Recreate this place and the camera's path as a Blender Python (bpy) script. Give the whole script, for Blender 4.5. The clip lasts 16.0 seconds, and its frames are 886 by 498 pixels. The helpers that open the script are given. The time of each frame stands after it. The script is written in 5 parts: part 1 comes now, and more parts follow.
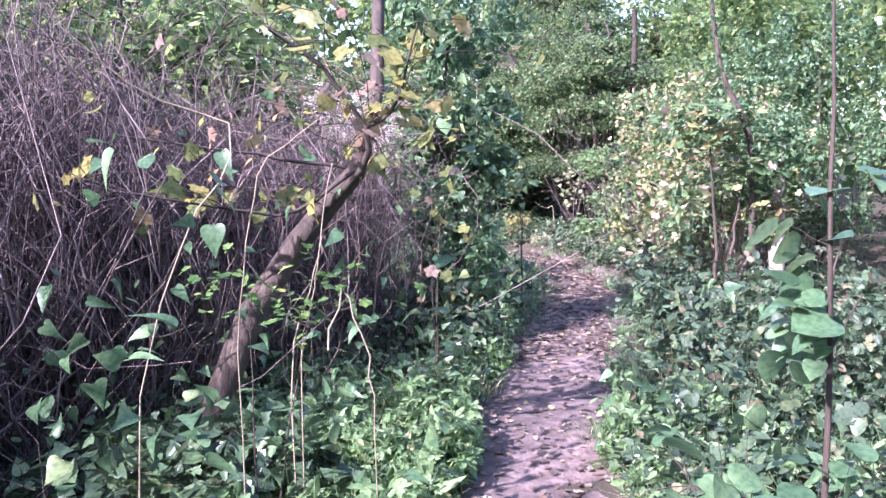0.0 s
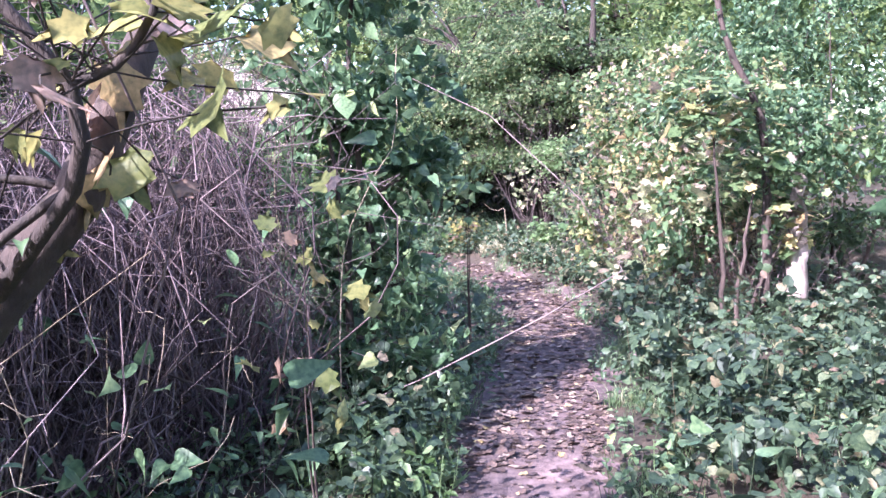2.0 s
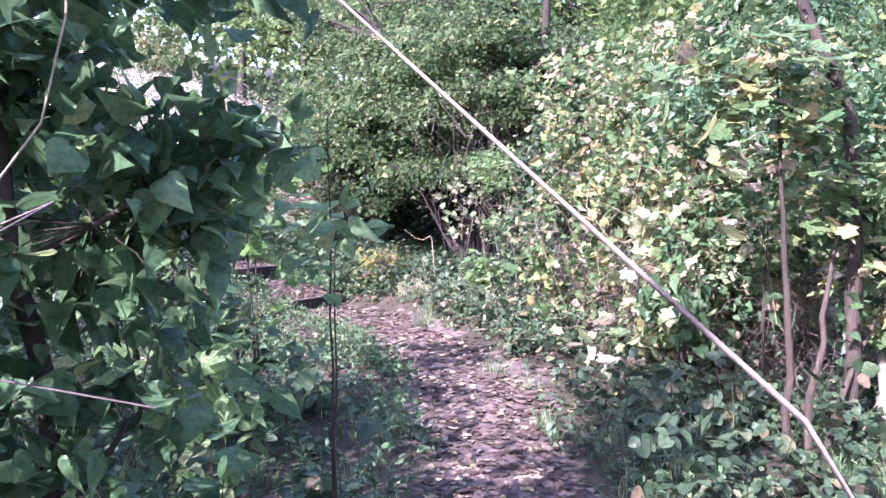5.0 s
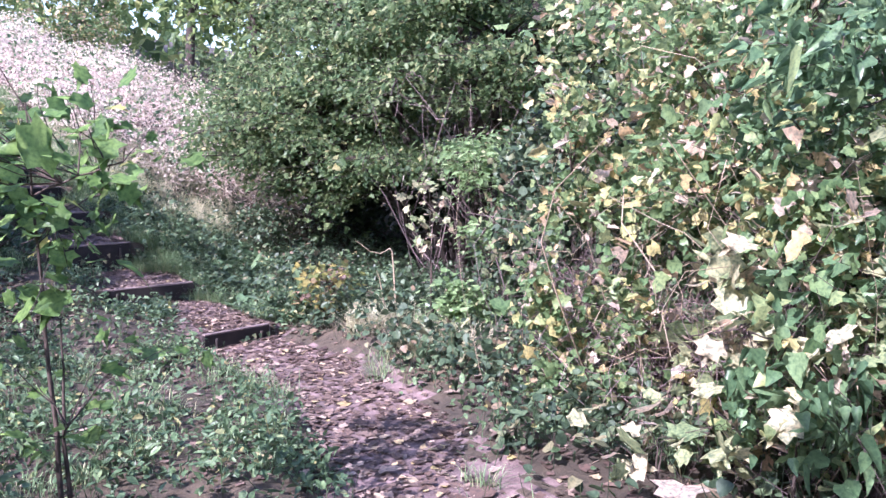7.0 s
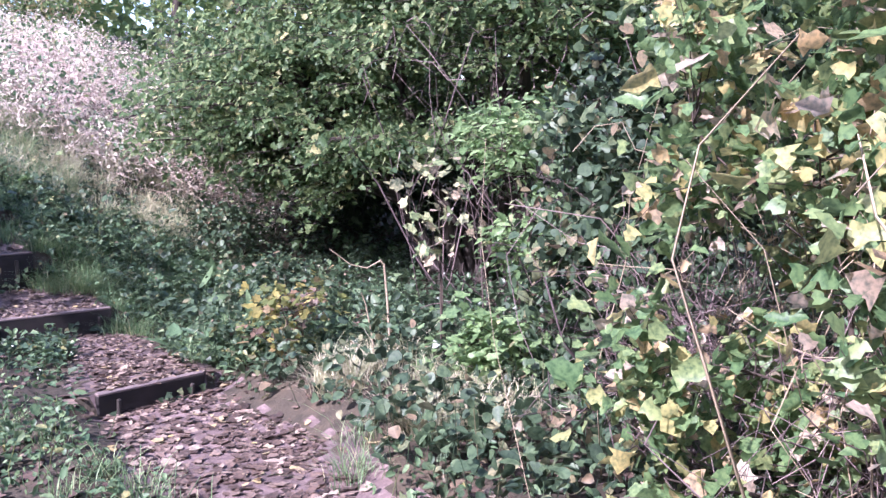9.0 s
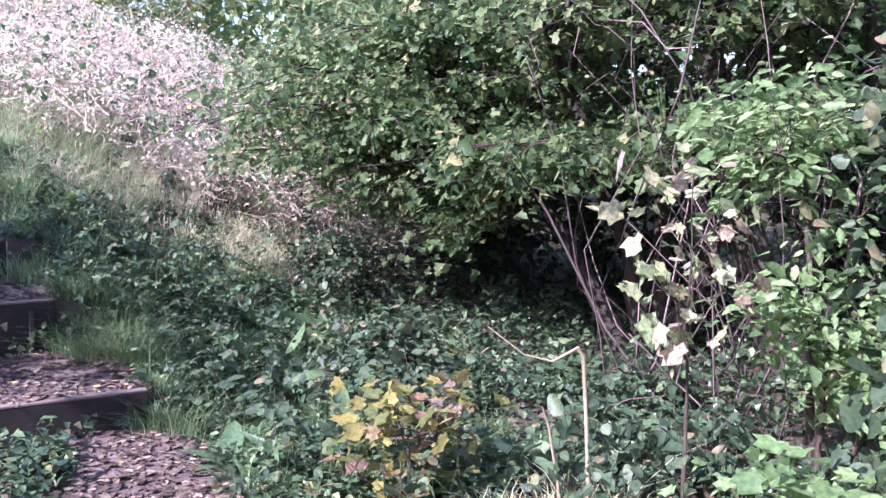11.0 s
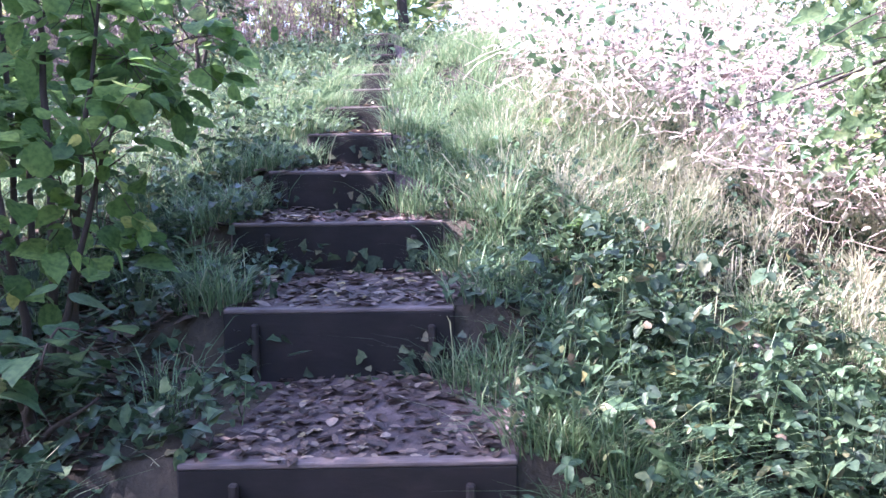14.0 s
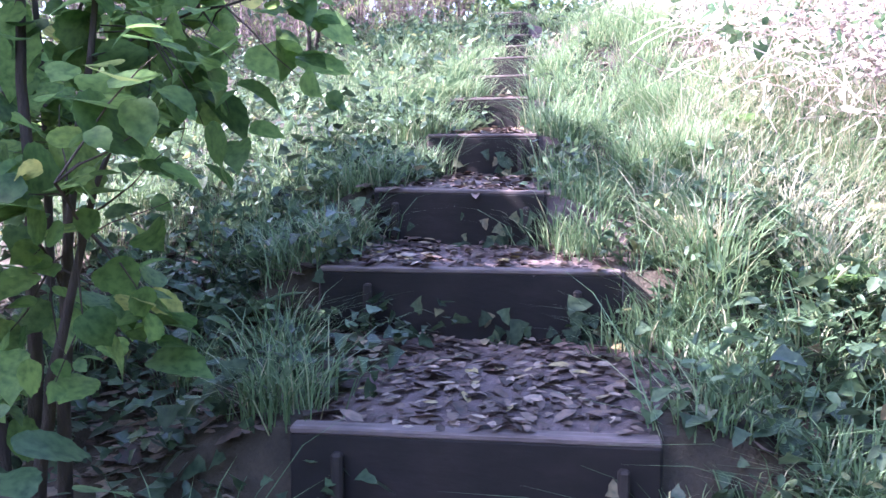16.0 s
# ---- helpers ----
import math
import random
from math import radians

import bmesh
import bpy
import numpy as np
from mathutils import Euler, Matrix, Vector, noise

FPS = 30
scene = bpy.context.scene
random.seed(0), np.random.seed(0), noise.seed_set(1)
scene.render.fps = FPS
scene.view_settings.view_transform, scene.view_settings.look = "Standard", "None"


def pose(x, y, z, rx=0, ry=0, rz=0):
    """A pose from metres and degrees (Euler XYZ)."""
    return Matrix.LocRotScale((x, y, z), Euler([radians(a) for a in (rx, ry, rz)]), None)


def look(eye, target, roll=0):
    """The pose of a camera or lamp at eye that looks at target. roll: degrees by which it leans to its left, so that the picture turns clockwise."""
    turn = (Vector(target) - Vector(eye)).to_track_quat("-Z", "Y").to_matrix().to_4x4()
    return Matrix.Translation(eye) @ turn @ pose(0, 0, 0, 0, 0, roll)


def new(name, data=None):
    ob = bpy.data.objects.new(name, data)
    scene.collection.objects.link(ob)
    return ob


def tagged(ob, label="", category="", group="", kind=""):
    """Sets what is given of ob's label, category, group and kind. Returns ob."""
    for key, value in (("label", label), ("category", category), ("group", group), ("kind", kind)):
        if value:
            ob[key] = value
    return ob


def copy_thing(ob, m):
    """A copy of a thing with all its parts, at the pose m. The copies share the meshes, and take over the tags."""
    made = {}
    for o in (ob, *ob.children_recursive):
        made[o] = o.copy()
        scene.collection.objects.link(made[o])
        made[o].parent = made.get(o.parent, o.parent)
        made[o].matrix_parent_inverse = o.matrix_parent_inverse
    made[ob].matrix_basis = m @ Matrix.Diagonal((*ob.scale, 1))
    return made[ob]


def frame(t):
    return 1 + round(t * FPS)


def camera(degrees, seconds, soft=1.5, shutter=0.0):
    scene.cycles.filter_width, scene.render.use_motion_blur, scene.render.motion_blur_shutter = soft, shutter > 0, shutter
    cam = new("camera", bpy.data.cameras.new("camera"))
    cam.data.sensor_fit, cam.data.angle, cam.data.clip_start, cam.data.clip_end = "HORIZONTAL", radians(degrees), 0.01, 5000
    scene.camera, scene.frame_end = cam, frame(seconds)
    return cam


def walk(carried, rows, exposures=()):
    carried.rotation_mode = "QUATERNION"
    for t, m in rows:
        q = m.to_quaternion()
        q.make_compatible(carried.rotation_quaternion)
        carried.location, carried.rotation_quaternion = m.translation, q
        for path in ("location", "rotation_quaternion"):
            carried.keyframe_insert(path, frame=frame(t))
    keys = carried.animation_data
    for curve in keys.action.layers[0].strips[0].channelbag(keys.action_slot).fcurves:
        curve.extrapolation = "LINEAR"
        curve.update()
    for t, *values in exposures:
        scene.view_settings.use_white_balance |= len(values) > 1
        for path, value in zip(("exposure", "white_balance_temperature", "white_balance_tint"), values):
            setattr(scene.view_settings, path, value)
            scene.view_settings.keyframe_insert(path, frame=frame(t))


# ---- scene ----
cam = camera(57.0, 16.0)
PATH = [
    (0, (-5.563, -17.519, 0.877), (-4.796, -15.686, 0.644), -0.9),
    (0.5, (-5.353, -16.938, 0.923), (-4.587, -15.105, 0.69), -1.8),
    (1, (-4.993, -16.331, 0.927), (-4.191, -14.513, 0.7), -0.6),
    (1.5, (-4.764, -15.74, 0.916), (-3.969, -13.92, 0.684), -1.0),
    (2, (-4.334, -15.251, 0.871), (-3.452, -13.474, 0.621), -1.7),
    (2.5, (-3.94, -14.669, 0.724), (-3.01, -12.918, 0.458), -0.8),
    (3, (-3.548, -14.085, 0.744), (-2.592, -12.348, 0.479), -1.4),
    (3.5, (-3.211, -13.607, 0.798), (-2.22, -11.886, 0.559), -0.7),
    (4, (-3.028, -13.216, 0.866), (-2.035, -11.492, 0.658), -1.1),
    (4.2, (-2.966, -13.09, 0.845), (-1.971, -11.368, 0.636), -0.9),
    (6.3, (-1.65, -11.041, 0.776), (-0.576, -9.37, 0.539), 0.5),
    (6.5, (-1.516, -10.806, 0.83), (-0.444, -9.135, 0.589), 0.3),
    (7, (-1.217, -10.369, 0.781), (-0.132, -8.706, 0.54), 0.8),
    (7.5, (-0.829, -9.922, 0.729), (0.263, -8.264, 0.487), 1.1),
    (8, (-0.482, -9.397, 0.757), (0.604, -7.734, 0.519), 0.0),
    (8.2, (-0.322, -9.19, 0.709), (0.772, -7.534, 0.46), -0.1),
    (10.3, (0.676, -6.662, 0.467), (1.572, -4.885, 0.272), 0.6),
    (10.5, (0.758, -6.472, 0.452), (1.63, -4.682, 0.260), 0.5),
    (11, (1.043, -5.938, 0.437), (1.841, -4.113, 0.261), 0.8),
    (11.5, (1.183, -5.211, 0.376), (1.772, -3.309, 0.186), 0.4),
    (12, (1.327, -4.625, 0.348), (1.733, -2.678, 0.136), -0.1),
    (12.5, (1.367, -4.137, 0.395), (1.623, -2.162, 0.216), 1.0),
    (13, (1.243, -3.52, 0.417), (1.235, -1.529, 0.219), -0.6),
    (13.5, (1.175, -3.082, 0.377), (0.934, -1.105, 0.187), -0.8),
    (14, (1.134, -2.807, 0.457), (0.7, -0.862, 0.282), -0.6),
    (14.5, (0.941, -2.471, 0.53), (0.435, -0.546, 0.329), 0.3),
    (15, (0.83, -2.28, 0.649), (0.231, -0.382, 0.453), 0.6),
    (15.5, (0.788, -2.002, 0.658), (0.13, -0.124, 0.46), -0.0),
    (16, (0.71, -1.734, 0.584), (0.001, 0.125, 0.377), -0.1),
]
walk(cam, [(t, look(eye, target, roll)) for t, eye, target, roll in PATH], exposures=[(t, e, 5480, 33) for t, e in ((0.0, 2.1), (4.0, 2.15), (8.0, 1.7), (11.0, 1.75), (12.5, 2.2), (14.5, 2.65), (16.0, 2.8))])

# ---- world and sun ----
SUN_FROM = Vector((-0.80, -0.26, 0.70)).normalized()
world = bpy.data.worlds.new("world")
scene.world = world
world.use_nodes = True
wn = world.node_tree.nodes
sky = wn.new("ShaderNodeTexSky")
sky.sky_type, sky.sun_disc = "NISHITA", False
sky.sun_elevation = math.asin(SUN_FROM.z)
sky.sun_rotation = math.atan2(SUN_FROM.x, SUN_FROM.y)
sky.air_density, sky.dust_density = 1.2, 2.0
world.node_tree.links.new(sky.outputs[0], wn["Background"].inputs[0])
wn["Background"].inputs[1].default_value = 0.15
sun = new("sun", bpy.data.lights.new("sun", "SUN"))
sun.data.energy, sun.data.angle, sun.data.color = 5.0, radians(0.55), (1.0, 0.93, 0.84)
sun.matrix_world = look(SUN_FROM * 50, (0, 0, 0))

rng = np.random.default_rng(7)


# ---- materials ----
def nodes_of(name):
    m = bpy.data.materials.new(name)
    m.use_nodes = True
    return m, m.node_tree.nodes, m.node_tree.links, m.node_tree.nodes["Principled BSDF"]


def ramp(n, stops):
    r = n.new("ShaderNodeValToRGB")
    r.color_ramp.elements.remove(r.color_ramp.elements[1])
    r.color_ramp.elements[0].position, r.color_ramp.elements[0].color = stops[0][0], (*stops[0][1], 1)
    for p, c in stops[1:]:
        r.color_ramp.elements.new(p).color = (*c, 1)
    return r


def leaf_material(name, stops, glow=0.35, rough=0.45, spots=0.25):
    """Thin leaves: colour by leaf, small blotches, light passing through."""
    m, n, l, b = nodes_of(name)
    geo, tc = n.new("ShaderNodeNewGeometry"), n.new("ShaderNodeTexCoord")
    stops = [(p, tuple(0.80 * v + 0.20 * (0.35 * c[0] + 0.5 * c[1] + 0.15 * c[2]) for v in c)) for p, c in stops]
    r = ramp(n, stops)
    l.new(geo.outputs["Random Per Island"], r.inputs[0])
    noi = n.new("ShaderNodeTexNoise")
    noi.inputs["Scale"].default_value, noi.inputs["Detail"].default_value = 60, 3
    l.new(tc.outputs["Object"], noi.inputs["Vector"])
    mix = n.new("ShaderNodeMix")
    mix.data_type, mix.blend_type = "RGBA", "MULTIPLY"
    mul = ramp(n, [(0.3, (1 - spots * 2, 1 - spots * 1.7, 1 - spots * 1.6)), (0.6, (1.08, 1.05, 1.0))])
    l.new(noi.outputs["Fac"], mul.inputs[0])
    mix.inputs["Factor"].default_value = 1
    l.new(r.outputs[0], mix.inputs["A"])
    l.new(mul.outputs[0], mix.inputs["B"])
    l.new(mix.outputs["Result"], b.inputs["Base Color"])
    b.inputs["Roughness"].default_value, b.inputs["Specular IOR Level"].default_value = rough, 0.32
    bump = n.new("ShaderNodeBump")
    bump.inputs["Strength"].default_value, bump.inputs["Distance"].default_value = 0.35, 0.004
    l.new(noi.outputs["Fac"], bump.inputs["Height"])
    l.new(bump.outputs[0], b.inputs["Normal"])
    tr, sh = n.new("ShaderNodeBsdfTranslucent"), n.new("ShaderNodeMixShader")
    hue = n.new("ShaderNodeHueSaturation")
    hue.inputs["Value"].default_value, hue.inputs["Saturation"].default_value, hue.inputs["Hue"].default_value = 1.8, 0.95, 0.488
    l.new(mix.outputs["Result"], hue.inputs["Color"])
    l.new(hue.outputs[0], tr.inputs[0])
    sh.inputs[0].default_value = glow
    l.new(b.outputs[0], sh.inputs[1])
    l.new(tr.outputs[0], sh.inputs[2])
    l.new(sh.outputs[0], n["Material Output"].inputs[0])
    return m


def rough_material(name, stops, scale=(12, 12, 12), rough=0.85, bumpy=0.6, dist=0.01, big=1.2, island=False):
    """Soil, bark and boards: fine grain, larger stains and relief."""
    m, n, l, b = nodes_of(name)
    tc, mp = n.new("ShaderNodeTexCoord"), n.new("ShaderNodeMapping")
    mp.inputs["Scale"].default_value = scale
    l.new(tc.outputs["Object"], mp.inputs[0])
    fine, wide = n.new("ShaderNodeTexNoise"), n.new("ShaderNodeTexNoise")
    fine.inputs["Scale"].default_value, fine.inputs["Detail"].default_value = 1.0, 6
    fine.inputs["Roughness"].default_value = 0.68
    wide.inputs["Scale"].default_value, wide.inputs["Detail"].default_value = big, 3
    l.new(mp.outputs[0], fine.inputs["Vector"])
    l.new(tc.outputs["Object"], wide.inputs["Vector"])
    r = ramp(n, stops)
    if island:
        geo = n.new("ShaderNodeNewGeometry")
        add = n.new("ShaderNodeMath")
        add.operation, add.inputs[1].default_value = "MULTIPLY_ADD", 0.5
        l.new(geo.outputs["Random Per Island"], add.inputs[0])
        half = n.new("ShaderNodeMath")
        half.operation, half.inputs[1].default_value = "MULTIPLY", 0.5
        l.new(fine.outputs["Fac"], half.inputs[0])
        l.new(half.outputs[0], add.inputs[2])
        l.new(add.outputs[0], r.inputs[0])
    else:
        l.new(fine.outputs["Fac"], r.inputs[0])
    mul = ramp(n, [(0.32, (0.55, 0.55, 0.56)), (0.65, (1.15, 1.12, 1.1))])
    l.new(wide.outputs["Fac"], mul.inputs[0])
    mix = n.new("ShaderNodeMix")
    mix.data_type, mix.blend_type = "RGBA", "MULTIPLY"
    mix.inputs["Factor"].default_value = 1
    l.new(r.outputs[0], mix.inputs["A"])
    l.new(mul.outputs[0], mix.inputs["B"])
    l.new(mix.outputs["Result"], b.inputs["Base Color"])
    b.inputs["Roughness"].default_value = rough
    bump = n.new("ShaderNodeBump")
    bump.inputs["Strength"].default_value, bump.inputs["Distance"].default_value = bumpy, dist
    l.new(fine.outputs["Fac"], bump.inputs["Height"])
    l.new(bump.outputs[0], b.inputs["Normal"])
    return m


G1, G2, G3 = (0.035, 0.075, 0.02), (0.065, 0.13, 0.03), (0.11, 0.19, 0.045)
YEL, OCH, PALE, BRN = (0.50, 0.40, 0.07), (0.40, 0.24, 0.08), (0.52, 0.42, 0.30), (0.16, 0.085, 0.05)
M_TREE = leaf_material("tree_leaf", [(0.0, (0.055, 0.11, 0.035)), (0.35, (0.095, 0.165, 0.045)), (0.7, (0.16, 0.24, 0.06)), (0.93, (0.22, 0.30, 0.08)), (1.0, (0.40, 0.38, 0.10))], 0.6)
M_BIGTREE = leaf_material("field_maple_leaf", [(0.0, (0.055, 0.115, 0.045)), (0.4, (0.095, 0.165, 0.06)), (0.75, (0.15, 0.225, 0.08)), (0.94, (0.22, 0.28, 0.11)), (1.0, (0.42, 0.38, 0.14))], 0.55)
M_YELLOW = leaf_material("yellow_maple_leaf", [(0.0, (0.20, 0.28, 0.12)), (0.4, (0.38, 0.40, 0.19)), (0.7, (0.52, 0.46, 0.26)), (0.88, (0.46, 0.32, 0.23)), (1.0, (0.56, 0.47, 0.42))], 0.4, spots=0.35)
M_MAPLE = leaf_material("maple_leaf", [(0.0, (0.08, 0.16, 0.055)), (0.45, (0.14, 0.23, 0.08)), (0.68, (0.24, 0.29, 0.10)), (0.8, (0.46, 0.38, 0.12)), (0.88, (0.40, 0.26, 0.12)), (0.95, (0.44, 0.33, 0.27)), (1.0, PALE)], 0.35, spots=0.3)
M_SYC = leaf_material("autumn_sycamore_leaf", [(0.0, (0.11, 0.15, 0.04)), (0.4, (0.22, 0.23, 0.05)), (0.7, (0.38, 0.32, 0.06)), (0.85, (0.26, 0.15, 0.08)), (0.93, (0.40, 0.28, 0.24)), (1.0, BRN)], 0.5, spots=0.22)
M_IVY = leaf_material("ivy_leaf", [(0.0, (0.03, 0.055, 0.032)), (0.5, (0.05, 0.09, 0.045)), (0.85, (0.08, 0.14, 0.06)), (1.0, (0.15, 0.21, 0.10))], 0.12, rough=0.3)
M_HEART = leaf_material("climber_leaf", [(0.0, (0.05, 0.11, 0.05)), (0.6, (0.09, 0.18, 0.075)), (0.95, (0.16, 0.26, 0.11)), (1.0, (0.35, 0.38, 0.12))], 0.3, rough=0.35)
M_HAZEL = leaf_material("hazel_leaf", [(0.0, (0.06, 0.14, 0.028)), (0.6, (0.12, 0.24, 0.045)), (0.95, (0.19, 0.32, 0.06)), (1.0, (0.42, 0.38, 0.06))], 0.5)
M_NETTLE = leaf_material("herb_leaf", [(0.0, (0.05, 0.10, 0.045)), (0.6, (0.09, 0.165, 0.07)), (0.93, (0.15, 0.23, 0.10)), (1.0, (0.30, 0.26, 0.08))], 0.25)
# Fresh green with the brightness of sunshine put into the leaf colour.
M_SUNNY = leaf_material("sunny_herb_leaf", [(0.0, (0.11, 0.20, 0.07)), (0.6, (0.19, 0.31, 0.11)), (0.93, (0.28, 0.40, 0.17)), (1.0, (0.40, 0.38, 0.18))], 0.45)
M_BRAMBLE = leaf_material("bramble_leaf", [(0.0, (0.028, 0.052, 0.030)), (0.5, (0.052, 0.092, 0.045)), (0.85, (0.085, 0.135, 0.062)), (0.95, (0.20, 0.18, 0.09)), (1.0, (0.18, 0.11, 0.07))], 0.2, rough=0.5)
M_DRYLEAF = leaf_material("dry_leaf", [(0.0, (0.26, 0.30, 0.15)), (0.22, (0.50, 0.47, 0.34)), (0.5, (0.68, 0.57, 0.50)), (0.88, (0.76, 0.66, 0.60)), (1.0, (0.30, 0.18, 0.15))], 0.3, spots=0.12)
M_GRASS = leaf_material("grass_blade", [(0.0, (0.07, 0.135, 0.055)), (0.5, (0.13, 0.23, 0.09)), (0.85, (0.21, 0.32, 0.14)), (1.0, (0.40, 0.36, 0.20))], 0.3, spots=0.1)
M_DRYGRASS = leaf_material("dry_grass_blade", [(0.0, (0.22, 0.28, 0.12)), (0.4, (0.42, 0.40, 0.24)), (1.0, (0.58, 0.50, 0.38))], 0.25, spots=0.1)
M_LITTER = leaf_material("fallen_leaf", [(0.0, (0.05, 0.03, 0.025)), (0.5, (0.125, 0.075, 0.06)), (0.8, (0.22, 0.145, 0.115)), (0.94, (0.36, 0.26, 0.20)), (1.0, (0.38, 0.28, 0.08))], 0.05, rough=0.6)
M_STALK = rough_material("dead_stalk", [(0.2, (0.055, 0.037, 0.040)), (0.5, (0.135, 0.095, 0.098)), (0.75, (0.27, 0.205, 0.205)), (1.0, (0.48, 0.39, 0.37))], (30, 30, 8), island=True)
M_PALESTALK = rough_material("bleached_stalk", [(0.2, (0.26, 0.20, 0.14)), (0.8, (0.42, 0.34, 0.25))], (30, 30, 8), island=True)
M_PINKSTALK = rough_material("dry_bramble_cane", [(0.15, (0.36, 0.25, 0.22)), (0.5, (0.62, 0.50, 0.45)), (0.9, (0.80, 0.70, 0.62))], (30, 30, 8), island=True)
M_BARK = rough_material("brown_bark", [(0.25, (0.030, 0.021, 0.018)), (0.55, (0.075, 0.053, 0.044)), (0.8, (0.15, 0.11, 0.09))], (22, 22, 5), bumpy=0.9, dist=0.02)
M_DARKBARK = rough_material("dark_bark", [(0.25, (0.02, 0.016, 0.014)), (0.6, (0.055, 0.04, 0.034)), (0.85, (0.11, 0.085, 0.07))], (22, 22, 5), bumpy=0.9, dist=0.02)
M_PALEBARK = rough_material("pale_bark", [(0.3, (0.18, 0.14, 0.12)), (0.5, (0.38, 0.31, 0.27)), (0.75, (0.60, 0.52, 0.47))], (14, 14, 5), bumpy=0.9, dist=0.02)
M_SOIL = rough_material("trodden_soil", [(0.25, (0.055, 0.036, 0.036)), (0.5, (0.13, 0.090, 0.088)), (0.7, (0.235, 0.170, 0.165))], (9, 9, 9), bumpy=0.9, dist=0.03, big=1.6)
M_GROUND = rough_material("woodland_soil", [(0.25, (0.022, 0.018, 0.012)), (0.55, (0.06, 0.045, 0.03)), (0.8, (0.12, 0.085, 0.06))], (7, 7, 7), bumpy=0.9, dist=0.04, big=0.8)
# Dark timber: front colour carries its shade, top colour the light on it.
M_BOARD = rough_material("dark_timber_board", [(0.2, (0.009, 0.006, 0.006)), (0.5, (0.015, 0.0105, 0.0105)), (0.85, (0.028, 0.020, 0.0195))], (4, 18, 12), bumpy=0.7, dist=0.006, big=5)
M_BOARDTOP = rough_material("lit_board_top", [(0.25, (0.08, 0.058, 0.056)), (0.5, (0.15, 0.113, 0.110)), (0.75, (0.25, 0.195, 0.19))], (4, 60, 20), bumpy=0.7, dist=0.005, big=6)
M_POST = rough_material("grey_peg_timber", [(0.25, (0.020, 0.015, 0.014)), (0.6, (0.045, 0.034, 0.031)), (0.8, (0.085, 0.065, 0.058))], (40, 40, 6), bumpy=0.7, dist=0.005, big=6)


# ---- mesh building ----
def np_mesh(name, verts, tris, smooth=False):
    me = bpy.data.meshes.new(name)
    verts, tris = np.asarray(verts, np.float32), np.asarray(tris, np.int32)
    me.vertices.add(len(verts))
    me.vertices.foreach_set("co", verts.ravel())
    me.loops.add(tris.size)
    me.loops.foreach_set("vertex_index", tris.ravel())
    me.polygons.add(len(tris))
    me.polygons.foreach_set("loop_start", np.arange(0, tris.size, tris.shape[1], dtype=np.int32))
    if smooth:
        me.polygons.foreach_set("use_smooth", np.ones(len(tris), bool))
    me.update(calc_edges=True)
    return me


def mesh_part(name, me, mat, parent=None, label="", kind=""):
    me.materials.append(mat)
    ob = new(name, me)
    if parent is not None:
        ob.parent = parent
    return tagged(ob, label, kind=kind)


def thing(name, place, label, category, group=""):
    e = new(name)
    e.empty_display_size = 0.2
    e.location = place
    return tagged(e, label, category, group)


def leaf_shape(outline, fold=0.25, curl=0.25):
    """A folded leaf: half outlines (x, y) from the stalk to the tip on either side of a midrib."""
    half = np.array(outline, float)
    k = len(half)
    rib = np.stack([np.zeros(k), half[:, 1] * 0.96 + 0.02, np.zeros(k)], 1)
    rib[:, 1] = np.clip(rib[:, 1], 0.0, 1.0)
    right = np.stack([half[:, 0], half[:, 1], np.abs(half[:, 0]) * fold], 1)
    left = right * (-1, 1, 1)
    v = np.concatenate([rib, right, left])
    v[:, 2] -= curl * v[:, 1] ** 2
    t = []
    for i in range(k - 1):
        t += [(i, k + i, k + i + 1), (i, k + i + 1, i + 1), (i, 2 * k + i + 1, 2 * k + i), (i, i + 1, 2 * k + i + 1)]
    return v, np.array(t)


def fan_leaf(half, fold=0.25, curl=0.25):
    """A plain folded leaf of few triangles: the right half's outline from the stalk to the tip."""
    h = np.array(half, float)
    k = len(h)
    right = np.stack([h[:, 0], h[:, 1], np.abs(h[:, 0]) * fold], 1)
    v = np.concatenate([[(0, 0, 0)], right, right[:-1] * (-1, 1, 1)])
    v[:, 2] -= curl * v[:, 1] ** 2
    t = [(0, i + 1, i + 2) for i in range(k - 1)] + [(0, k + 2 + i, k + 1 + i) for i in range(k - 2)] + [(0, k, 2 * k - 1)]
    return v, np.array(t)


L_OVAL = fan_leaf([(0.27, 0.30), (0.22, 0.70), (0.0, 1.0)])
L_SPECK = fan_leaf([(0.32, 0.42), (0.0, 1.0)])
L_ROUND = fan_leaf([(0.38, 0.15), (0.44, 0.55), (0.22, 0.90), (0.0, 1.03)], 0.18, 0.3)
L_HEART = fan_leaf([(0.24, -0.04), (0.37, 0.16), (0.22, 0.58), (0.0, 1.0)], 0.3, 0.35)
L_IVY = fan_leaf([(0.42, 0.08), (0.25, 0.34), (0.24, 0.62), (0.0, 0.95)], 0.15, 0.2)
L_LOBED = fan_leaf([(0.50, 0.18), (0.27, 0.40), (0.35, 0.70), (0.0, 1.0)], 0.2, 0.3)
L_MAPLE = leaf_shape([(0.02, 0.05), (0.26, -0.06), (0.34, 0.12), (0.56, 0.34), (0.34, 0.42), (0.36, 0.66), (0.16, 0.64), (0.0, 1.0)], 0.2, 0.35)
L_LONG = leaf_shape([(0.04, 0.0), (0.14, 0.25), (0.16, 0.55), (0.09, 0.85), (0.0, 1.0)], 0.3, 0.6)
